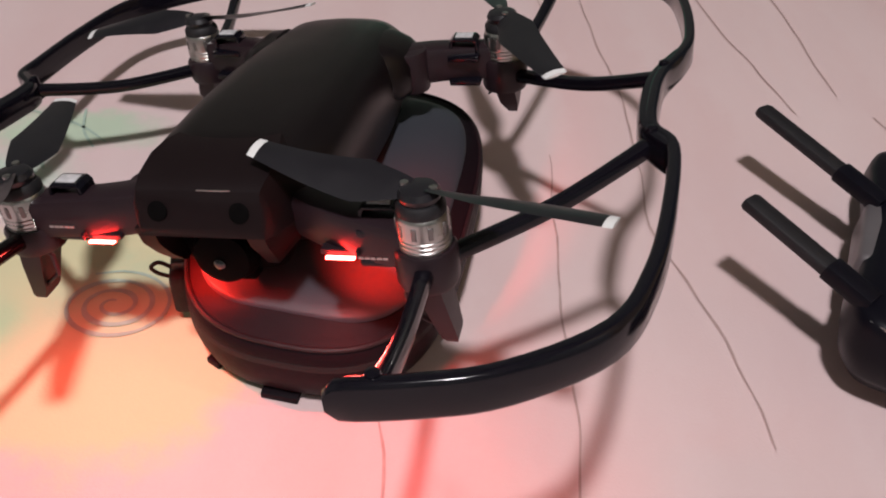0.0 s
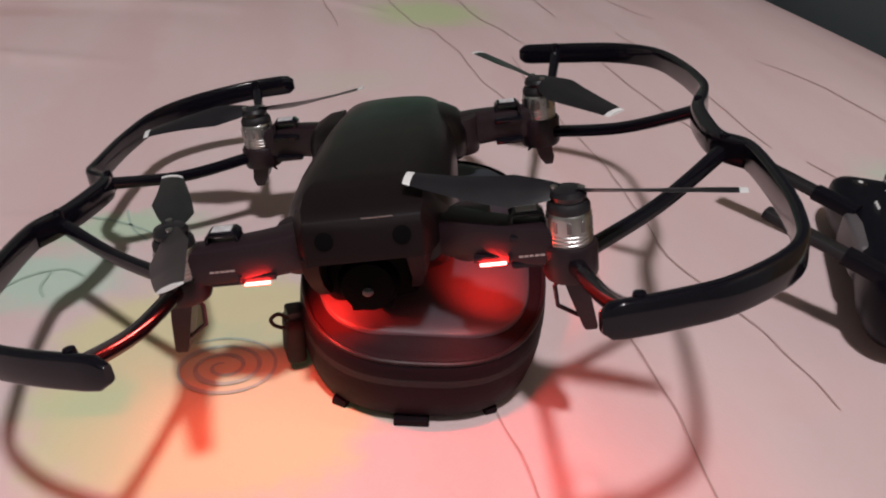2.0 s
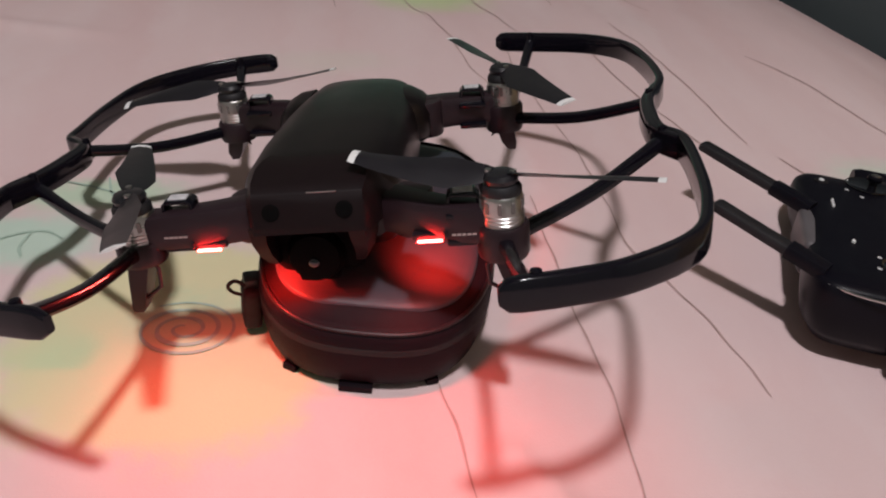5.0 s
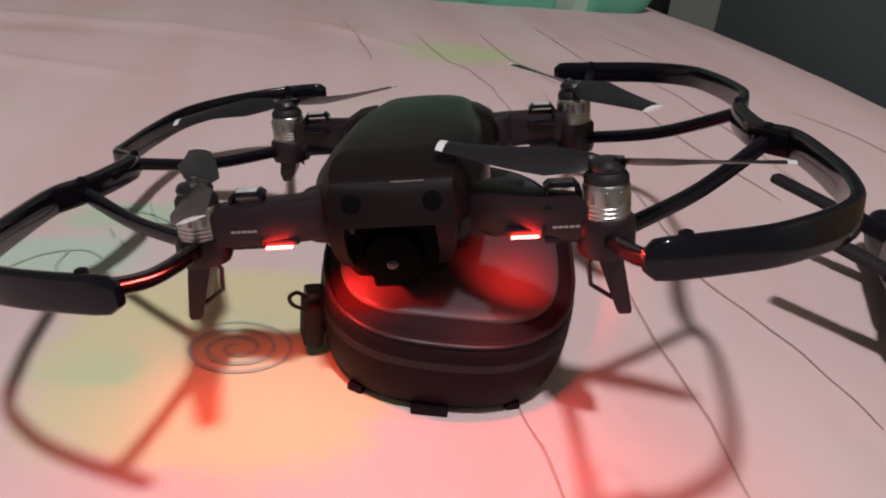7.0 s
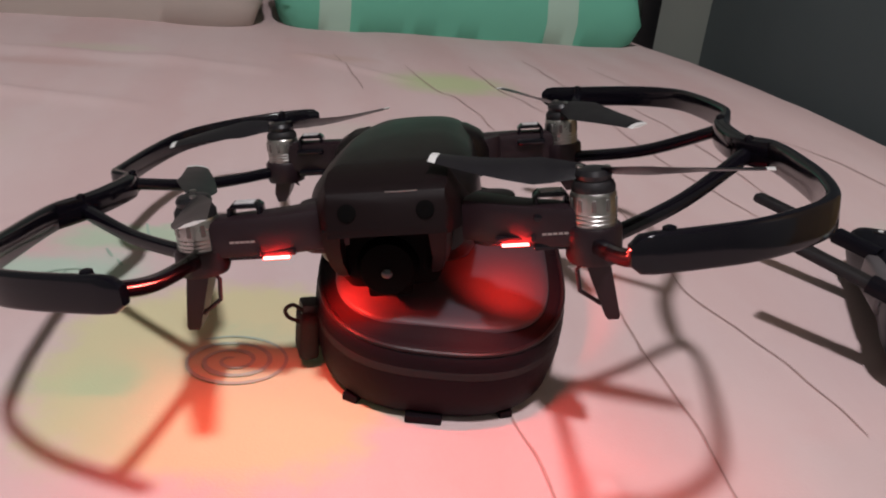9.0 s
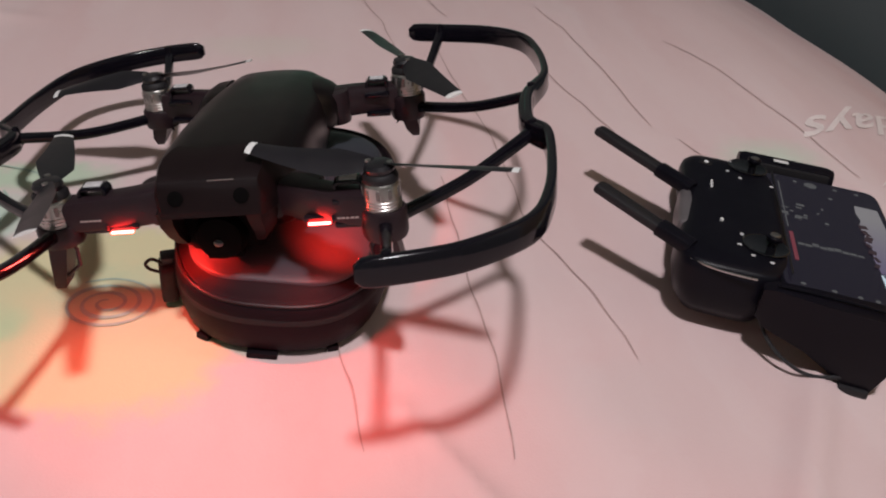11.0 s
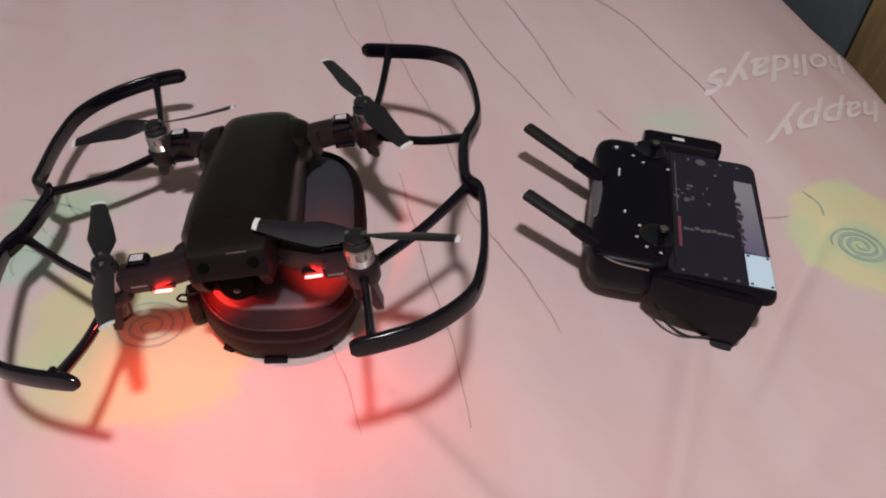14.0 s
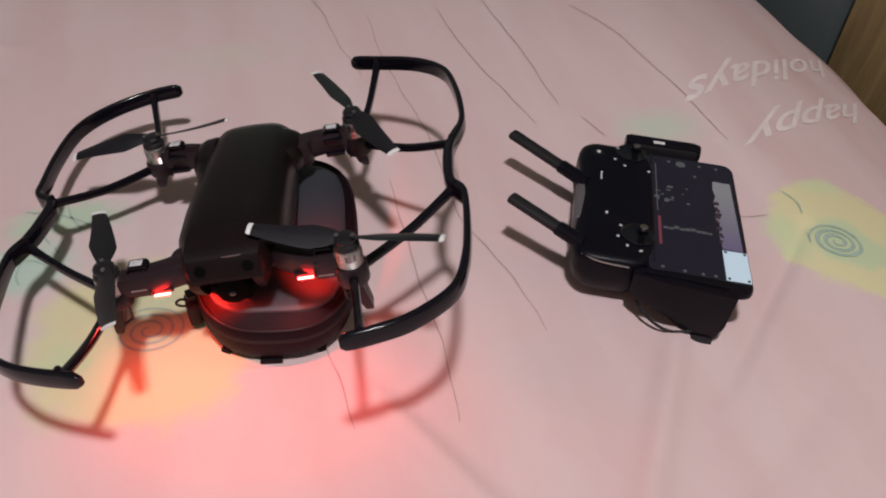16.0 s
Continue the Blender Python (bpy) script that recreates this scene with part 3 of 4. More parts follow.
# the flexed arms carry their motors slightly askew: x, y and drop of each
MOTOR = {(-1, -1): (-0.0815, -0.0692, -0.0048), (-1, 1): (-0.0775, 0.083, -0.0035), (1, -1): (0.0707, -0.0808, -0.0005), (1, 1): (0.0765, 0.072, 0.0)}


def rounded(pts, rounds=3):
    """Corner-cutting of a closed outline."""
    for _ in range(rounds):
        out = []
        for i, p in enumerate(pts):
            q = pts[(i + 1) % len(pts)]
            k = 0.22
            out += [tuple(a + (b - a) * k for a, b in zip(p, q)), tuple(a + (b - a) * (1 - k) for a, b in zip(p, q))]
        pts = out
    return pts


def body_loop(y, hw, top, bot, deck=0.64):
    """Cross-section: nearly flat deck, chamfered shoulders, upright flanks and tucked-in belly."""
    cx, h = -0.0042 + 0.05 * y, top - bot
    hw += 0.0016
    half = [(0.0, top + 0.0008), (deck * hw, top - 0.0004), (0.92 * hw, top - 0.2 * h), (hw, top - 0.45 * h), (0.97 * hw, bot + 0.2 * h), (0.8 * hw, bot), (0.0, bot)]
    pts = half + [(-x, z) for x, z in reversed(half[1:-1])]
    return [(cx + x, y, z) for x, z in rounded(pts)]


STATIONS = [(-0.054, 0.0298, 0.0008, -0.036), (-0.05, 0.0318, 0.0018, -0.041), (-0.045, 0.0338, 0.0026, -0.043), (-0.02, 0.0345, 0.004, -0.046), (0.01, 0.033, 0.0045, -0.047), (0.035, 0.0318, 0.0032, -0.047),
            (0.055, 0.0308, 0.0014, -0.045), (0.072, 0.0296, -0.0004, -0.041), (0.0795, 0.0282, -0.0024, -0.037), (0.084, 0.026, -0.007, -0.03)]
body = part("body_shell", rings([body_loop(*s) for s in STATIONS]), SHELL, drone, "black body shell", 35)
# the visor over the camera, with the two forward sensors
NX = -0.008
visor = part("nose_visor", rings([[(NX + 0.001 + sx * hw, y, z) for sx, hw, z in ((-1, w0, bot), (-1, w1, mid), (-1, w2, top), (1, w2, top), (1, w1, mid), (1, w0, bot))] for y, w0, w1, w2, bot, mid, top in (
    (-0.044, 0.0325, 0.0335, 0.0195, -0.02, -0.0125, 0.0035), (-0.052, 0.0312, 0.0322, 0.0218, -0.0198, -0.0112, 0.0042), (-0.06, 0.0296, 0.0302, 0.0235, -0.0195, -0.0098, 0.0034), (-0.07, 0.0268, 0.0271, 0.0236, -0.0188, -0.0085, 0.0012),
    (-0.0765, 0.0248, 0.0249, 0.0226, -0.0182, -0.0075, -0.001), (-0.0772, 0.0246, 0.0247, 0.0224, -0.0181, -0.0078, -0.0018), (-0.0788, 0.024, 0.024, 0.0222, -0.0178, -0.0098, -0.0056), (-0.0815, 0.0228, 0.0226, 0.0215, -0.0172, -0.0152, -0.0135))]), VISOR, drone, "black nose visor", 38)
visor.location = (0.0005, -0.0005, -0.0018)
# thin silver strip puts the highlight of the visor's edge into shape
part("visor_edge_glint", sweep(smooth_line([(NX + 0.001, -0.0769, -0.0013), (NX + 0.006, -0.077, -0.0013), (NX + 0.013, -0.0769, -0.0013)]), 0.0005, 0.0004), SILVER, visor)
for x in (NX - 0.0138, NX + 0.0158):
    part("front_sensor", lathe([(0.0036, -0.001), (0.0036, 0.0004), (0.003, 0.0006), (0.001, 0.0004)], 20, pose(x, -0.0796, -0.0082, 67)), GIMBAL, visor, "round black front sensor")
for sx in (-1, 1):
    part("nose_cheek", rings([[(NX + sx * x, y, z) for x, y in ((x0, -0.05), (x1 + 0.002, -0.05), (x1 - 0.001, y1), (x0, y1))] for z, x0, x1, y1 in ((-0.0165, 0.0165, 0.0243, -0.0815), (-0.024, 0.0172, 0.0243, -0.0795), (-0.032, 0.0175, 0.0236, -0.074), (-0.038, 0.0165, 0.0218, -0.069), (-0.0395, 0.0165, 0.02, -0.067))]), VISOR, drone, "", 40)
# rear shoulder pieces over the arm hinges
for sx in (-1, 1):
    part("rear_shoulder", rings([[(sx * x - 0.004, y, z) for y, z in rounded(lp, 2)] for x, lp in (
        (0.022, [(0.036, -0.002), (0.073, -0.002), (0.077, -0.012), (0.075, -0.03), (0.034, -0.03)]),
        (0.03, [(0.038, -0.0035), (0.0735, -0.0035), (0.0775, -0.012), (0.0755, -0.03), (0.036, -0.03)]),
        (0.0365, [(0.043, -0.0075), (0.0735, -0.0075), (0.077, -0.014), (0.0755, -0.03), (0.041, -0.03)]),
        (0.0405, [(0.051, -0.0125), (0.073, -0.0125), (0.075, -0.016), (0.074, -0.029), (0.05, -0.029)]))]), SHELL, body, "", 30)
# gimbal camera in the hollow under the nose
gim = part("gimbal_camera", lathe([(0.004, -0.0115), (0.0105, -0.01), (0.0128, -0.004), (0.0128, 0.004), (0.0105, 0.0095), (0.004, 0.011)], 28, pose(NX - 0.001, -0.0605, -0.0365, 90, 0, 0)), GIMBAL, drone, "round black gimbal camera")
part("lens", lathe([(0.0022, 0.0), (0.0022, 0.001), (0.0016, 0.0016), (0.0004, 0.0018)], 20, pose(NX - 0.001, -0.0712, -0.0375, 90)), GLASS, gim)
part("gimbal_arm", block(0.003, 0.012, 0.016, (NX + 0.0145, -0.0585, -0.032), 0.0012), GIMBAL, gim)
# solid block added to keep the hollow behind the camera as dark as shade
part("gimbal_bay_filler", rings([[(NX + x, y, z) for x, y in rounded([(-w, -0.045), (w, -0.045), (w, -d), (w * 0.7, -d - 0.003), (-w * 0.7, -d - 0.003), (-w, -d)], 2)] for z, w, d in ((-0.017, 0.0225, 0.062), (-0.03, 0.0225, 0.062), (-0.041, 0.0215, 0.061), (-0.0465, 0.0185, 0.058))]), GIMBAL, drone, "black block standing in for the shaded camera hollow")
part("gimbal_foot", block(0.018, 0.014, 0.006, (NX - 0.001, -0.058, -0.047), 0.002), GIMBAL, gim)


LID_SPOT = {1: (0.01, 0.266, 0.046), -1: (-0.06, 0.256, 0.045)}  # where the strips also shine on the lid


def drone_arm(sx, sy):
    """Folding arm with its clip for the guard, the motor on its end and, in front, the red light."""
    front, (mx, my, drop) = sy < 0, MOTOR[sx, sy]
    hip = Vector((sx * 0.026, sy * (0.06 if front else 0.062) - sx * 0.0015, -0.0188))
    end = Vector((mx, my, -0.0195))
    line = [hip, hip.lerp(end, 0.35) + Vector((0, sy * 0.003, 0)), hip.lerp(end, 0.7) + Vector((0, sy * 0.002, 0)), end]
    arm = part("arm", sweep(smooth_line(line), 0.015, 0.0172, corner=0.22, taper=lambda q: (1.05 - 0.2 * q, 1.05 - 0.15 * q)), ARM, drone)
    part("hinge", lathe([(0.0085, -0.0105), (0.009, -0.0095), (0.009, 0.0075), (0.0085, 0.0085)], 20, Matrix.Translation(hip + Vector((sx * 0.008, 0, 0)))), ARM, arm)
    cx = hip.lerp(end, 0.66)
    clip = part("guard_clip", sweep([cx + Vector(p) for p in ((-0.006, 0, 0.006), (-0.0058, 0, 0.0105), (-0.0048, 0, 0.0115), (0.0048, 0, 0.0115), (0.0058, 0, 0.0105), (0.006, 0, 0.006))], 0.0016, 0.009, up=(0, 1, 0)), GUARD, arm, "guard clip hooked over the arm")
    # white label of the clip, with its bright glint put into the colour
    part("clip_label", block(0.0078, 0.0055, 0.0006, (cx.x, cx.y, cx.z + 0.0125), 0.0002), CLIP_PLATE, clip, "pale label plate with its glint painted in")
    part("clip_strap", block(0.0145, 0.0165, 0.003, (cx.x, cx.y, cx.z + 0.004), 0.001), GUARD, clip)
    part("clip_strap", block(0.0145, 0.016, 0.003, (cx.x, cx.y, cx.z - 0.0075), 0.001), GUARD, clip)
    if front:
        for k in range(5):
            part("printed_mark", block(0.0016, 0.0004, 0.0008, (cx.x - 0.004 + k * 0.002, end.y - 0.0085, -0.0195), 0), SILVER, arm)
        lx, ly, lz = (0.0413, -0.0815, -0.0255) if sx > 0 else (-0.0508, -0.0752, -0.0272)
        led = part("led_light", block(0.0102, 0.0017, 0.0008, (lx, ly, lz), 0.0003), RED, arm, "glowing red light strip")
        part("led_holder", block(0.0145, 0.0042, 0.0022, (lx, ly + 0.0034, lz + 0.0012), 0.0006), ARM, led)
        part("led_lip", block(0.001, 0.005, 0.0026, (lx + sx * 0.0064, ly + 0.0012, lz + 0.0024), 0.0003), ARM, led)
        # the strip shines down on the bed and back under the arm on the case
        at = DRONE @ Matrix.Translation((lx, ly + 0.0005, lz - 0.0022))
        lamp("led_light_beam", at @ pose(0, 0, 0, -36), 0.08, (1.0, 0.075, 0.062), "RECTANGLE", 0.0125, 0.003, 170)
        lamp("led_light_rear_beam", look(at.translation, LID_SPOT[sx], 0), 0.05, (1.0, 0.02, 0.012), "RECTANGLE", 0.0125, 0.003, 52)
    # motor base, leg
    part("motor_mount", lathe([(0.0098, -0.033), (0.0106, -0.031), (0.0106, -0.0195 + drop), (0.0098, -0.0182 + drop)], 24, Matrix.Translation((end.x, end.y, 0))), ARM, arm)
    lo = -0.0565 if front else -0.0445
    leg = part("leg", rings([[(end.x + sx * (0.001 + 0.006 * (-0.034 - z) / 0.024 + dx * w), end.y + dy * d, z) for dx, dy in ((-1, -1), (1, -1), (1, 1), (-1, 1))] for z, w, d in ((-0.031, 0.0045, 0.0075), (-0.039, 0.004, 0.007), (lo + 0.002, 0.0028, 0.005), (lo, 0.002, 0.004))]), ARM, arm)
    part("leg_loop", tube([Vector(p) for p in ((end.x, end.y - 0.004, -0.032), (end.x - sx * 0.0055, end.y - 0.005, -0.033), (end.x - sx * 0.007, end.y - 0.005, -0.035), (end.x - sx * 0.0062, end.y - 0.005, lo + 0.013), (end.x + sx * 0.002, end.y - 0.003, lo + 0.0065))], 0.0009), ARM, leg)
    motor = part("motor", lathe([(0.0078, -0.0188), (0.0086, -0.0182), (0.0086, -0.0068), (0.0083, -0.0058), (0.008, -0.0054)], 32, Matrix.Translation((end.x, end.y, drop))), SILVER, drone, "silver ribbed brushless motor")
    for z in (-0.0168, -0.0152, -0.0136):
        part("motor_rib", lathe([(0.0084, z - 0.0005), (0.0089, z), (0.0084, z + 0.0005)], 32, Matrix.Translation((end.x, end.y, drop))), SILVER, motor)
    for k in range(10):
        a = 2 * math.pi * (k + 0.3) / 10
        part("motor_slot", block(0.0006, 0.0017, 0.0046, (end.x + 0.0086 * math.cos(a), end.y + 0.0086 * math.sin(a), -0.0098 + drop), 0.0002, 1, m=Matrix.Rotation(a, 4, "Z")), MOTOR_DARK, motor)
    part("motor_cap", lathe([(0.008, -0.0056), (0.0081, -0.0052), (0.0081, -0.0032), (0.007, -0.0015), (0.003, -0.0005)], 28, Matrix.Translation((end.x, end.y, drop))), RUBBER, motor, "black motor cap")


def propeller(sx, sy, tips, hand):
    """hand: which way the blades are pitched. tips: where each blade ends, seen from above, and its rise."""
    x, y, drop = MOTOR[sx, sy]
    hub = part("propeller", lathe([(0.0066, -0.001), (0.007, 0.0008), (0.006, 0.0026), (0.002, 0.0034)], 24, Matrix.Translation((x, y, drop))), BLADE, drone, "dark two-blade folding propeller with white tips")
    for tx, ty, rise in tips:
        radius = math.hypot(tx - x, ty - y)
        m = Matrix.Translation((x, y, 0.0018 + drop)) @ Matrix.Rotation(math.atan2(ty - y, tx - x), 4, "Z")
        loops, tip = [], []
        for q in [i / 20 for i in range(21)]:
            r = 0.003 + (radius - 0.003) * q
            ch = 0.0075 + 0.0105 * (min(1, q / 0.3) ** 0.8) * (1 - 0.78 * max(0, q - 0.3) / 0.7) - 0.001
            tw = hand * radians(30 - 20 * q)
            off = -hand * 0.0012 * math.sin(math.pi * q)
            lp = []
            for u, v in ((-0.5, 0.0), (-0.25, 0.0007), (0.1, 0.0008), (0.5, 0.0), (0.1, -0.0004), (-0.25, -0.0004)):
                c = u * ch + off
                lp.append(m @ Vector((r, c * math.cos(tw) - v * math.sin(tw), v * math.cos(tw) + c * math.sin(tw) + rise * q * q)))
            if q <= 0.951:
                loops.append(lp)
            if q >= 0.949:
                tip.append(lp)
        blade = part("blade", rings(loops), BLADE, hub)
        part("blade_tip", rings(tip), WHITE, blade, "white painted blade tip")
        part("blade_screw", lathe([(0.0014, 0.0028), (0.0014, 0.0037), (0.0005, 0.0038)], 10, m @ Matrix.Translation((0.005, 0, -0.0018))), SILVER, hub)


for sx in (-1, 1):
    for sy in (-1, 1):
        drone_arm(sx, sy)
propeller(1, -1, ((0.1307, -0.0972, 0.0005), (0.0109, -0.064, 0.005)), -1)
propeller(1, 1, ((0.1057, 0.0075, -0.002), (0.0485, 0.1415, 0.001)), 1)
propeller(-1, -1, ((-0.0605, -0.1365, 0.008), (-0.0985, -0.006, -0.001)), 1)
propeller(-1, 1, ((-0.1398, 0.0828, -0.0075), (-0.0164, 0.0839, 0.0055)), -1)

# propeller guards: one long upright band on each flank, on four struts
GUARD_LINE = {
    1: [(0.076, 0.172), (0.0982, 0.1645), (0.1303, 0.1512), (0.1507, 0.1277), (0.1569, 0.0915), (0.1571, 0.0531), (0.1533, 0.0346), (0.145, 0.0127),
        (0.1416, -0.0106), (0.1411, -0.0327), (0.1475, -0.0481), (0.1451, -0.0868), (0.14, -0.1183), (0.1307, -0.1419), (0.1078, -0.1593), (0.0875, -0.1657), (0.067, -0.169)],
    -1: [(0.0717, 0.1792), (0.0965, 0.1758), (0.129, 0.1614), (0.1509, 0.1385), (0.1592, 0.1023), (0.1606, 0.064), (0.1596, 0.0473), (0.148, 0.0342),
         (0.1491, 0.0125), (0.1527, -0.0078), (0.1592, -0.0265), (0.155, -0.0689), (0.1491, -0.0993), (0.1407, -0.1238), (0.1216, -0.1425), (0.1001, -0.1537), (0.074, -0.1626)],
}
# where the struts meet each band: rear end, behind the waist, before the waist, front end
STRUT_ENDS = {1: ((0.0975, 0.163), (0.147, 0.019), (0.142, -0.037), (0.0785, -0.1667)), -1: ((0.0955, 0.174), (0.148, 0.038), (0.153, -0.0115), (0.087, -0.157))}


def guard_height(sx, y):
    """The guards sit askew: one flank rises towards the nose, the other droops in the middle."""
    return -0.0059 - 0.02 * y + 0.034 * y * y if sx > 0 else -0.0194 - 0.024 * y + 0.31 * y * y


def guard_end(q):
    """Rounded ends of the band."""
    d = min(q, 1 - q) / 0.022
    k = 1.0 if d >= 1 else math.sqrt(1 - 0.75 * (1 - d) ** 2)
    return (0.6 + 0.4 * k, k)


def guard(sx):
    pts = GUARD_LINE[sx]
    line = smooth_line([(sx * x, y, guard_height(sx, y)) for x, y in pts], 5)
    g = part("propeller_guard", sweep(line, 0.0044, 0.012, corner=0.3, taper=guard_end), GUARD, drone, "glossy black propeller guard band", 50)
    web = smooth_line([(sx * (x - 0.001), y, guard_height(sx, y)) for x, y in pts[6:11]], 5)
    part("guard_bridge", sweep(web, 0.0075, 0.0114, corner=0.3, taper=lambda q: (0.45 + 0.55 * math.sin(math.pi * q), 1.0)), GUARD, g)
    ends = STRUT_ENDS[sx]
    for sy, joints in ((1, ends[:2]), (-1, ends[:1:-1])):
        base = Vector((MOTOR[sx, sy][0], MOTOR[sx, sy][1], -0.028))
        for jx, jy in joints:
            j = Vector((sx * jx, jy, guard_height(sx, jy) + 0.001))
            p0 = base + (j - base).normalized() * 0.008
            mid = base.lerp(j, 0.55) + Vector((0, 0, -0.004))
            part("guard_strut", sweep(smooth_line([p0, mid, j + Vector((0, 0, -0.001))], 8), 0.006, 0.006, corner=0.35, taper=lambda q: (1.1 - 0.25 * math.sin(math.pi * q), 1.0)), GUARD, g)
            part("strut_joint", lathe([(0.0022, -0.005), (0.0022, 0.004), (0.0019, 0.0058), (0.0008, 0.0063)], 16, Matrix.Translation(j - (j - base).normalized() * 0.0012)), GUARD, g)
    return g


guard(1)
guard(-1)

# ---- the remote controller with a phone in its clamps
RCM = Matrix.Translation((0.254, 0.253, 0.043)) @ Matrix.Rotation(radians(-25), 4, "Z") @ Matrix.Rotation(radians(-6), 4, "X")
rc = empty("remote_controller", RCM, "black remote controller with two raised antennas lying on the bed", "remote controller")


def rc_loop(z, inset, n=56):
    """Outline of the body at a depth; the far end is thinner than the near one."""
    lp = []
    for i in range(n):
        a = 2 * math.pi * i / n
        c, s = math.cos(a), math.sin(a)
        p = 4.5
        x = (0.031 - inset) * math.copysign(abs(c) ** (2 / p), c)
        y = (0.081 - inset) * math.copysign(abs(s) ** (2 / p), s)
        waist = 0.004 * math.cos(math.pi * y / 0.08) if c < 0 else 0
        t = (y + 0.081) / 0.162
        lp.append((-0.02 + x + waist, 0.0455 + y, z * (1 - 0.27 * t) if z < -0.004 else z))
    return lp


part("controller_body", rings([rc_loop(z, i) for z, i in ((-0.038, 0.012), (-0.0365, 0.007), (-0.029, 0.002), (-0.017, -0.001), (-0.007, -0.0005), (-0.003, 0.0), (-0.001, 0.002), (0.0, 0.006), (0.0005, 0.016))]), RC, rc, "black controller body", 50)
part("front_panel", block(0.012, 0.05, 0.02, (-0.0465, 0.036, -0.011), 0.004, 3), GREY, rc, "grey front panel between the antennas")
for x, y in ((-0.001, -0.002), (-0.005, 0.1145)):
    st = part("stick_dish", lathe([(0.0125, 0.0002), (0.0122, 0.001), (0.0105, 0.0011), (0.0085, 0.0007), (0.002, 0.0006)], 28, Matrix.Translation((x - 0.003, y, 0))), RC, rc, "round stick dish")
    part("stick", lathe([(0.0026, 0.001), (0.0022, 0.004), (0.0038, 0.005), (0.0046, 0.006), (0.0046, 0.0078), (0.0036, 0.0085), (0.001, 0.0081)], 20, Matrix.Translation((x, y, 0))), RC, st, "control stick")
    # silver disc added for the bright glint on the stick's tip
    part("stick_top", lathe([(0.0028, 0.0083), (0.003, 0.0089), (0.0024, 0.0092), (0.0008, 0.0087)], 20, Matrix.Translation((x, y, 0))), SILVER, st, "small silver stick tip")
    part("dish_rim", lathe([(0.0128, 0.0008), (0.0132, 0.0013), (0.0128, 0.0016), (0.0122, 0.0013)], 32, Matrix.Translation((x - 0.003, y, 0))), GLASS, st)
# buttons are white all over in place of their glossy highlights
for x, y in ((-0.036, 0.108), (-0.028, 0.02), (-0.033, 0.068), (-0.033, 0.072), (-0.033, 0.076)):
    r = 0.0016 if y == 0.108 else 0.0011 if y == 0.02 else 0.0008
    part("button", lathe([(r, 0.0), (r, 0.0014), (r * 0.6, 0.0018)], 14, Matrix.Translation((x, y, 0.0004))), WHITE, rc, "small button painted white for its highlight")
    if y > 0.1:
        part("button_surround", lathe([(0.0045, 0.0), (0.0045, 0.0008), (0.003, 0.001)], 18, Matrix.Translation((x, y, 0.0002))), RUBBER, rc)
# small pale squares stand in for glints on the glossy controller face
for x, y in ((-0.017, 0.006), (-0.02, 0.118), (-0.019, -0.008), (-0.022, 0.1), (-0.012, -0.018), (-0.002, -0.022), (0.006, 0.088), (-0.014, 0.092)):
    part("painted_glint", block(0.0022, 0.0022, 0.0004, (x, y, 0.0012), 0.0001), CLIP_PLATE, rc)
part("face_seam", sweep(smooth_line([(0.0085, -0.028, 0.0008), (0.0088, 0.04, 0.001), (0.0085, 0.118, 0.0008)]), 0.0012, 0.0008), RUBBER, rc)
part("edge_trim", sweep(smooth_line([(-0.045, -0.031, -0.003), (-0.03, -0.0375, -0.0025), (-0.01, -0.0395, -0.002)]), 0.0012, 0.0012), SILVER, rc)
for by, ty in ((0.062, 0.099), (-0.02, 0.006)):
    b0, t0 = Vector((-0.045, by, -0.002)), Vector((-0.103 if ty < 0.05 else -0.1115, ty, 0.011))
    ant = part("antenna", sweep([b0.lerp(t0, q) for q in (0.3, 0.35, 0.6, 0.9, 0.975, 1.0)], 0.0108, 0.0055, corner=0.35, taper=lambda q: (1.0 if q < 0.95 else 0.85, 1.0 if q < 0.95 else 0.8)), RUBBER, rc, "flat black antenna")
    part("antenna_hinge", sweep([b0.lerp(t0, q) for q in (0.0, 0.05, 0.28, 0.33)], 0.0118, 0.0085, corner=0.35), RC, ant)
# clamps
RC_SIDE = material("clamp_plastic", (0.0048, 0.004, 0.007), 0.34, scale=40, bump=0.06, bump_scale=1500, spec=0.18)
far = part("phone_clamp", sweep([Vector((x, 0.1415, -0.006)) for x in (-0.012, -0.008, 0.0, 0.025, 0.048, 0.053)], 0.017, 0.016, corner=0.4, taper=lambda q: (0.85, 0.85) if q in (0, 1) else (1, 1)), RC, rc, "folding black phone clamp")
part("clamp_pad", block(0.05, 0.003, 0.012, (0.024, 0.132, -0.006), 0.001), RUBBER, far)
# glint on the clamp, made as a white plate
part("clamp_glint_plate", block(0.01, 0.004, 0.0008, (0.016, 0.1365, 0.0022), 0.0003), WHITE, far, "white plate standing in for a glint on the clamp")
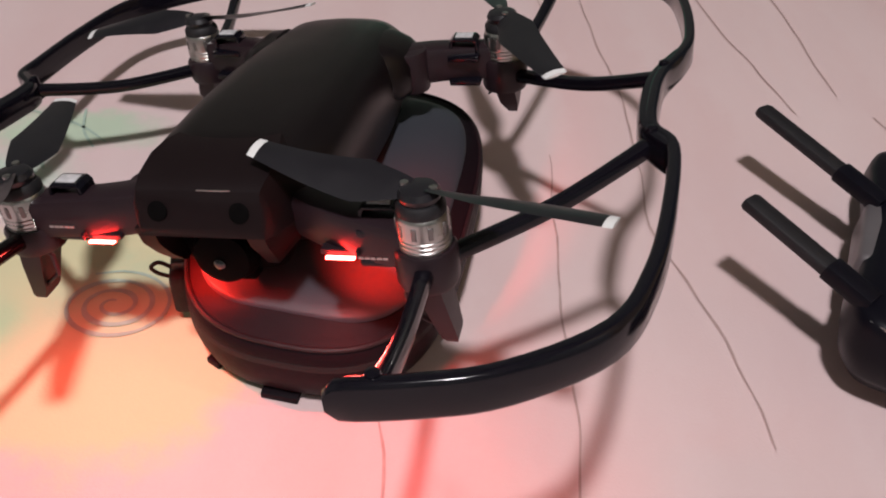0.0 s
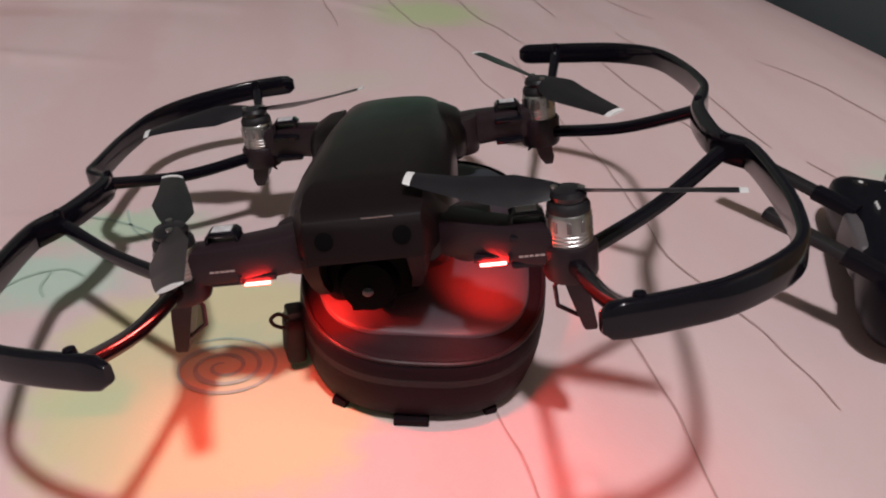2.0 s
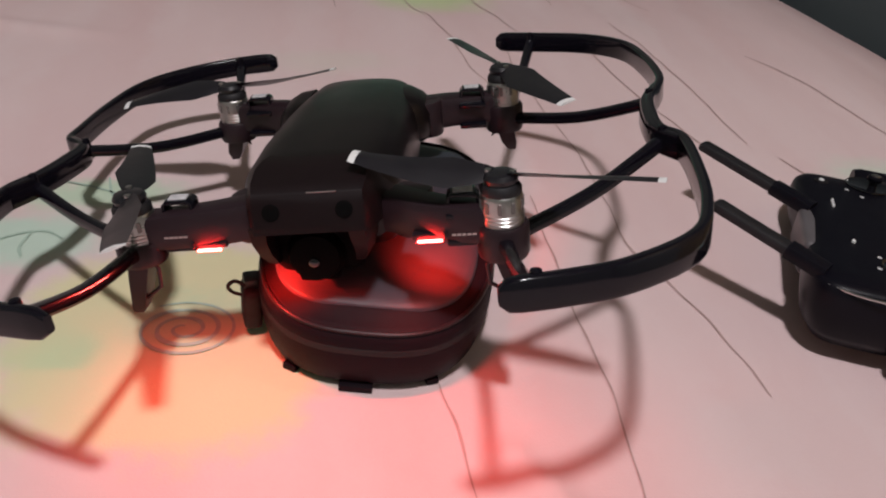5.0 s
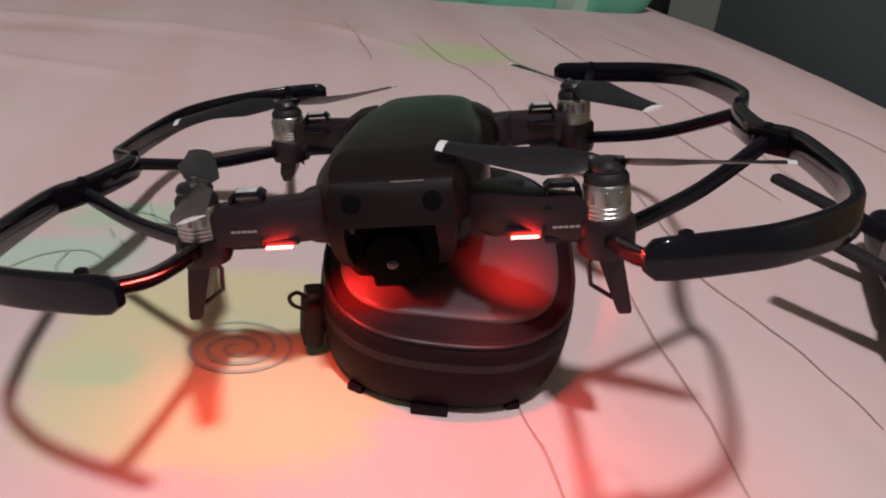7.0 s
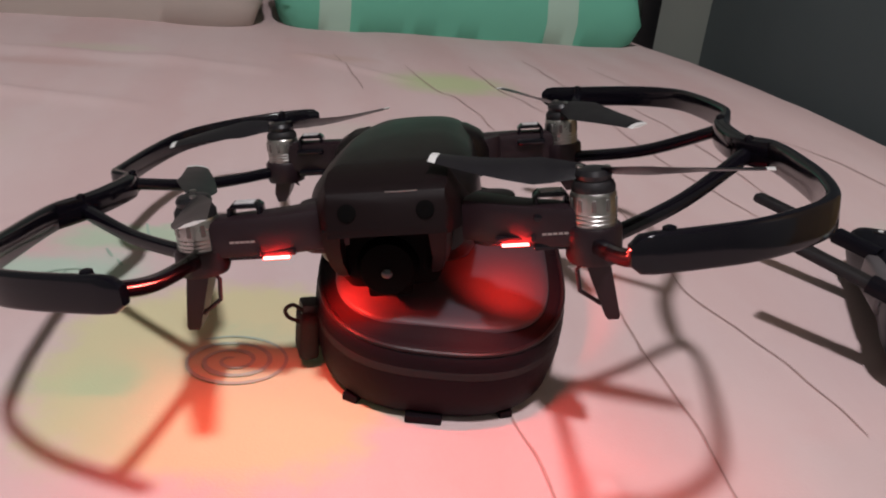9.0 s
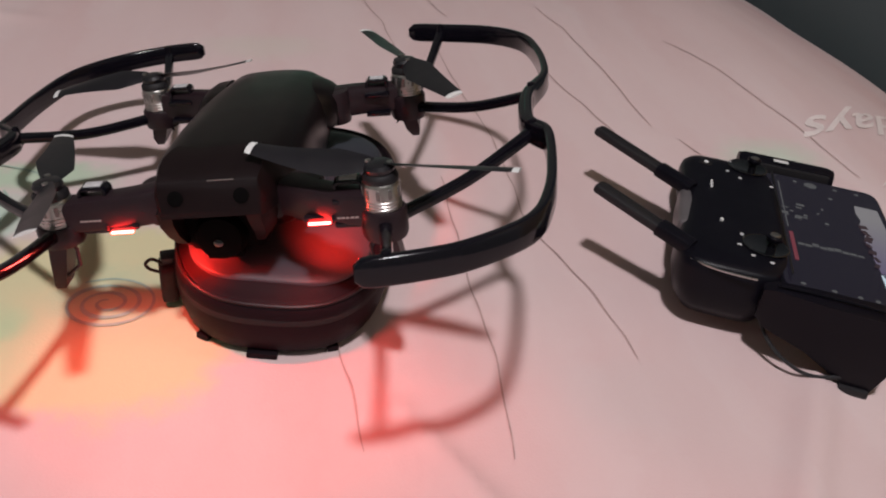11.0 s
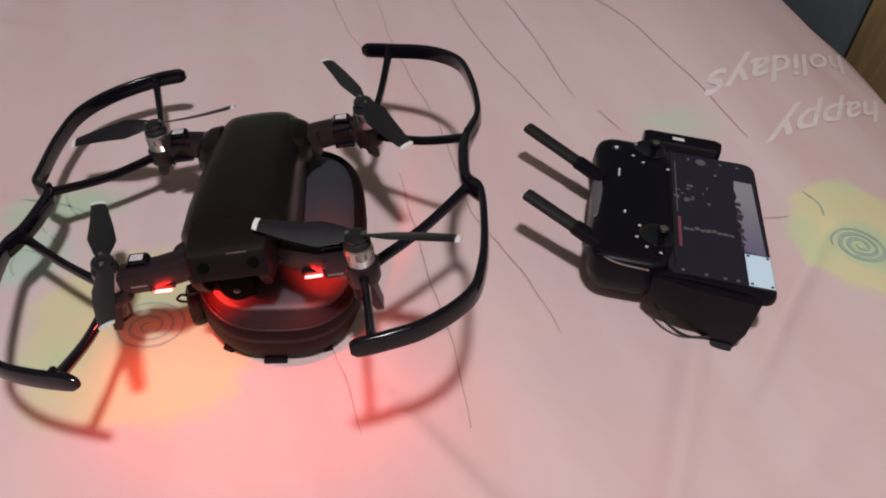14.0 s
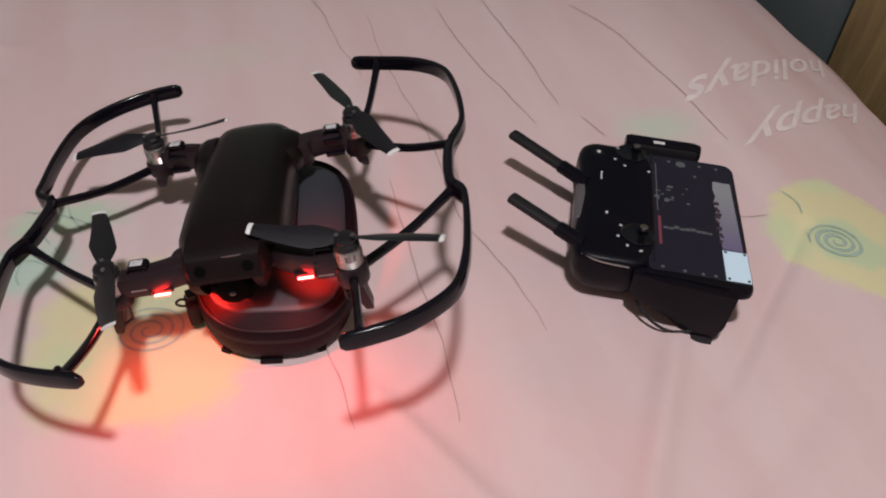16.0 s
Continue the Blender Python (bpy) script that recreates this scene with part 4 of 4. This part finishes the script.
near = part("phone_clamp", rings([
    [(0.066, -0.0405, 0.0), (0.066, -0.056, -0.002), (0.064, -0.056, -0.03), (0.06, -0.052, -0.047), (0.06, -0.042, -0.047)],
    [(0.05, -0.0405, 0.001), (0.05, -0.0555, -0.001), (0.048, -0.056, -0.03), (0.046, -0.052, -0.045), (0.046, -0.042, -0.045)],
    [(0.02, -0.04, 0.001), (0.02, -0.0525, -0.001), (0.02, -0.054, -0.018), (0.022, -0.05, -0.032), (0.022, -0.042, -0.032)],
    [(0.0, -0.0395, 0.0), (0.0, -0.047, -0.002), (0.0, -0.048, -0.015), (0.0, -0.046, -0.026), (0.0, -0.04, -0.026)],
    [(-0.006, -0.0385, -0.003), (-0.006, -0.043, -0.005), (-0.006, -0.044, -0.014), (-0.006, -0.042, -0.022), (-0.006, -0.039, -0.022)]]), RC_SIDE, rc, "folding black phone clamp", 35)
part("clamp_foot", block(0.016, 0.01, 0.006, (0.052, -0.05, -0.0475), 0.002), RUBBER, near)
part("clamp_ridge", sweep(smooth_line([(0.0, -0.044, 0.0), (0.03, -0.0465, 0.0012), (0.06, -0.049, 0.001)]), 0.0015, 0.0012), RC, near)
part("phone_cable", tube(smooth_line([(-0.004, -0.033, -0.02), (0.002, -0.0425, -0.031), (0.013, -0.05, -0.039), (0.028, -0.054, -0.043), (0.044, -0.052, -0.041)]), 0.0011), RUBBER, rc, "thin black cable")

# the phone
phone = empty("smartphone", RCM, "black smartphone held in the controller's clamps, its screen lit", "phone")


def plate(w, h, z0, z1, r, at, edge=0.0):
    """Slab with rounded corners, its top edge softened by edge."""
    def outline(k):
        return [(at[0] + sx * (w / 2 - r) + (r - k) * math.cos(radians(a0 + a)), at[1] + sy * (h / 2 - r) + (r - k) * math.sin(radians(a0 + a)))
                for sx, sy, a0 in ((1, 1, 0), (-1, 1, 90), (-1, -1, 180), (1, -1, 270)) for a in (0, 22, 45, 67, 90)]
    levels = [(edge, z0), (0, z0 + edge), (0, z1 - edge), (edge * 0.3, z1 - edge * 0.3), (edge, z1)] if edge else [(0, z0), (0, z1)]
    return rings([[(x, y, z) for x, y in outline(k)] for k, z in levels])


part("phone_body", plate(0.077, 0.17, -0.0103, -0.0018, 0.01, (0.0408, 0.037), 0.0025), RC, phone)
part("screen_glass", plate(0.0725, 0.1595, -0.0019, -0.0013, 0.0075, (0.0405, 0.0405)), SCREEN_DARK, phone, "dark glossy screen")
for name, x, y, w, h, mat, label in (
    ("screen_panel", 0.0685, -0.0195, 0.018, 0.035, SCREEN_WHITE, "pale blue panel on the screen"),
    ("screen_stripe", 0.0135, 0.012, 0.0022, 0.036, SCREEN_RED, "red bar on the screen"),
    ("screen_line", 0.0125, 0.072, 0.0008, 0.07, SCREEN_MARK, ""),
):
    part(name, block(w, h, 0.0003, (x, y, -0.0010), 0), mat, phone, label, 0)
# the camera picture fills the far edge of the screen, with a ragged dark outline of plants before a pale sky
edge = [(0.0735, 0.091), (0.0595, 0.0915), (0.0585, 0.08), (0.06, 0.07), (0.0575, 0.06), (0.0592, 0.05), (0.0575, 0.04), (0.0605, 0.03), (0.0588, 0.018), (0.06, 0.0), (0.0748, -0.001)]
part("screen_image", rings([[(x, y, z) for x, y in edge] for z in (-0.0011, -0.0008)]), SCREEN_SKY, phone, "grey-violet camera picture on the screen", 0)
rnd = random.Random(4)
for k in range(7):
    y = 0.008 + k * 0.0085
    part("screen_plant", block(rnd.uniform(0.002, 0.005), rnd.uniform(0.004, 0.009), 0.0003, (0.0592 + rnd.uniform(-0.001, 0.0012), y, -0.0007), 0, m=Matrix.Rotation(rnd.uniform(-0.5, 0.5), 4, "Z")), SCREEN_PLANT, phone, "", 0)
for x, y in ((0.0615, -0.004), (0.0755, -0.004), (0.0615, -0.035), (0.0755, -0.035)):
    part("screen_corner_mark", block(0.002, 0.002, 0.0003, (x, y, -0.0007), 0), SCREEN_DARK, phone, "", 0)
for k in range(9):
    part("screen_text_bar", block(0.0036, 0.0016 + 0.002 * rnd.random(), 0.0003, (0.018 + k * 0.0042, 0.017 + rnd.uniform(-0.0015, 0.0015), -0.001), 0), SCREEN_MARK, phone, "", 0)
for k in range(14):
    part("screen_mark", block(rnd.uniform(0.001, 0.005), rnd.uniform(0.0008, 0.0035), 0.0003, (rnd.uniform(0.012, 0.04), rnd.uniform(0.05, 0.075), -0.001), 0), SCREEN_MARK, phone, "", 0)
for x, y in ((0.014, -0.033), (0.03, -0.034), (0.043, -0.0345), (0.052, -0.0345), (0.024, 0.113), (0.05, 0.112), (0.064, 0.112), (0.045, 0.095)):
    part("screen_icon", lathe([(0.0014, 0.0), (0.0014, 0.0003)], 10, Matrix.Translation((x, y, -0.0012))), SCREEN_MARK, phone, "", 0)
part("screen_spot", lathe([(0.0042, 0.0), (0.0042, 0.0003)], 16, Matrix.Translation((0.034, 0.111, -0.0012))), SCREEN_MARK, phone, "round pale icon on the screen", 0)
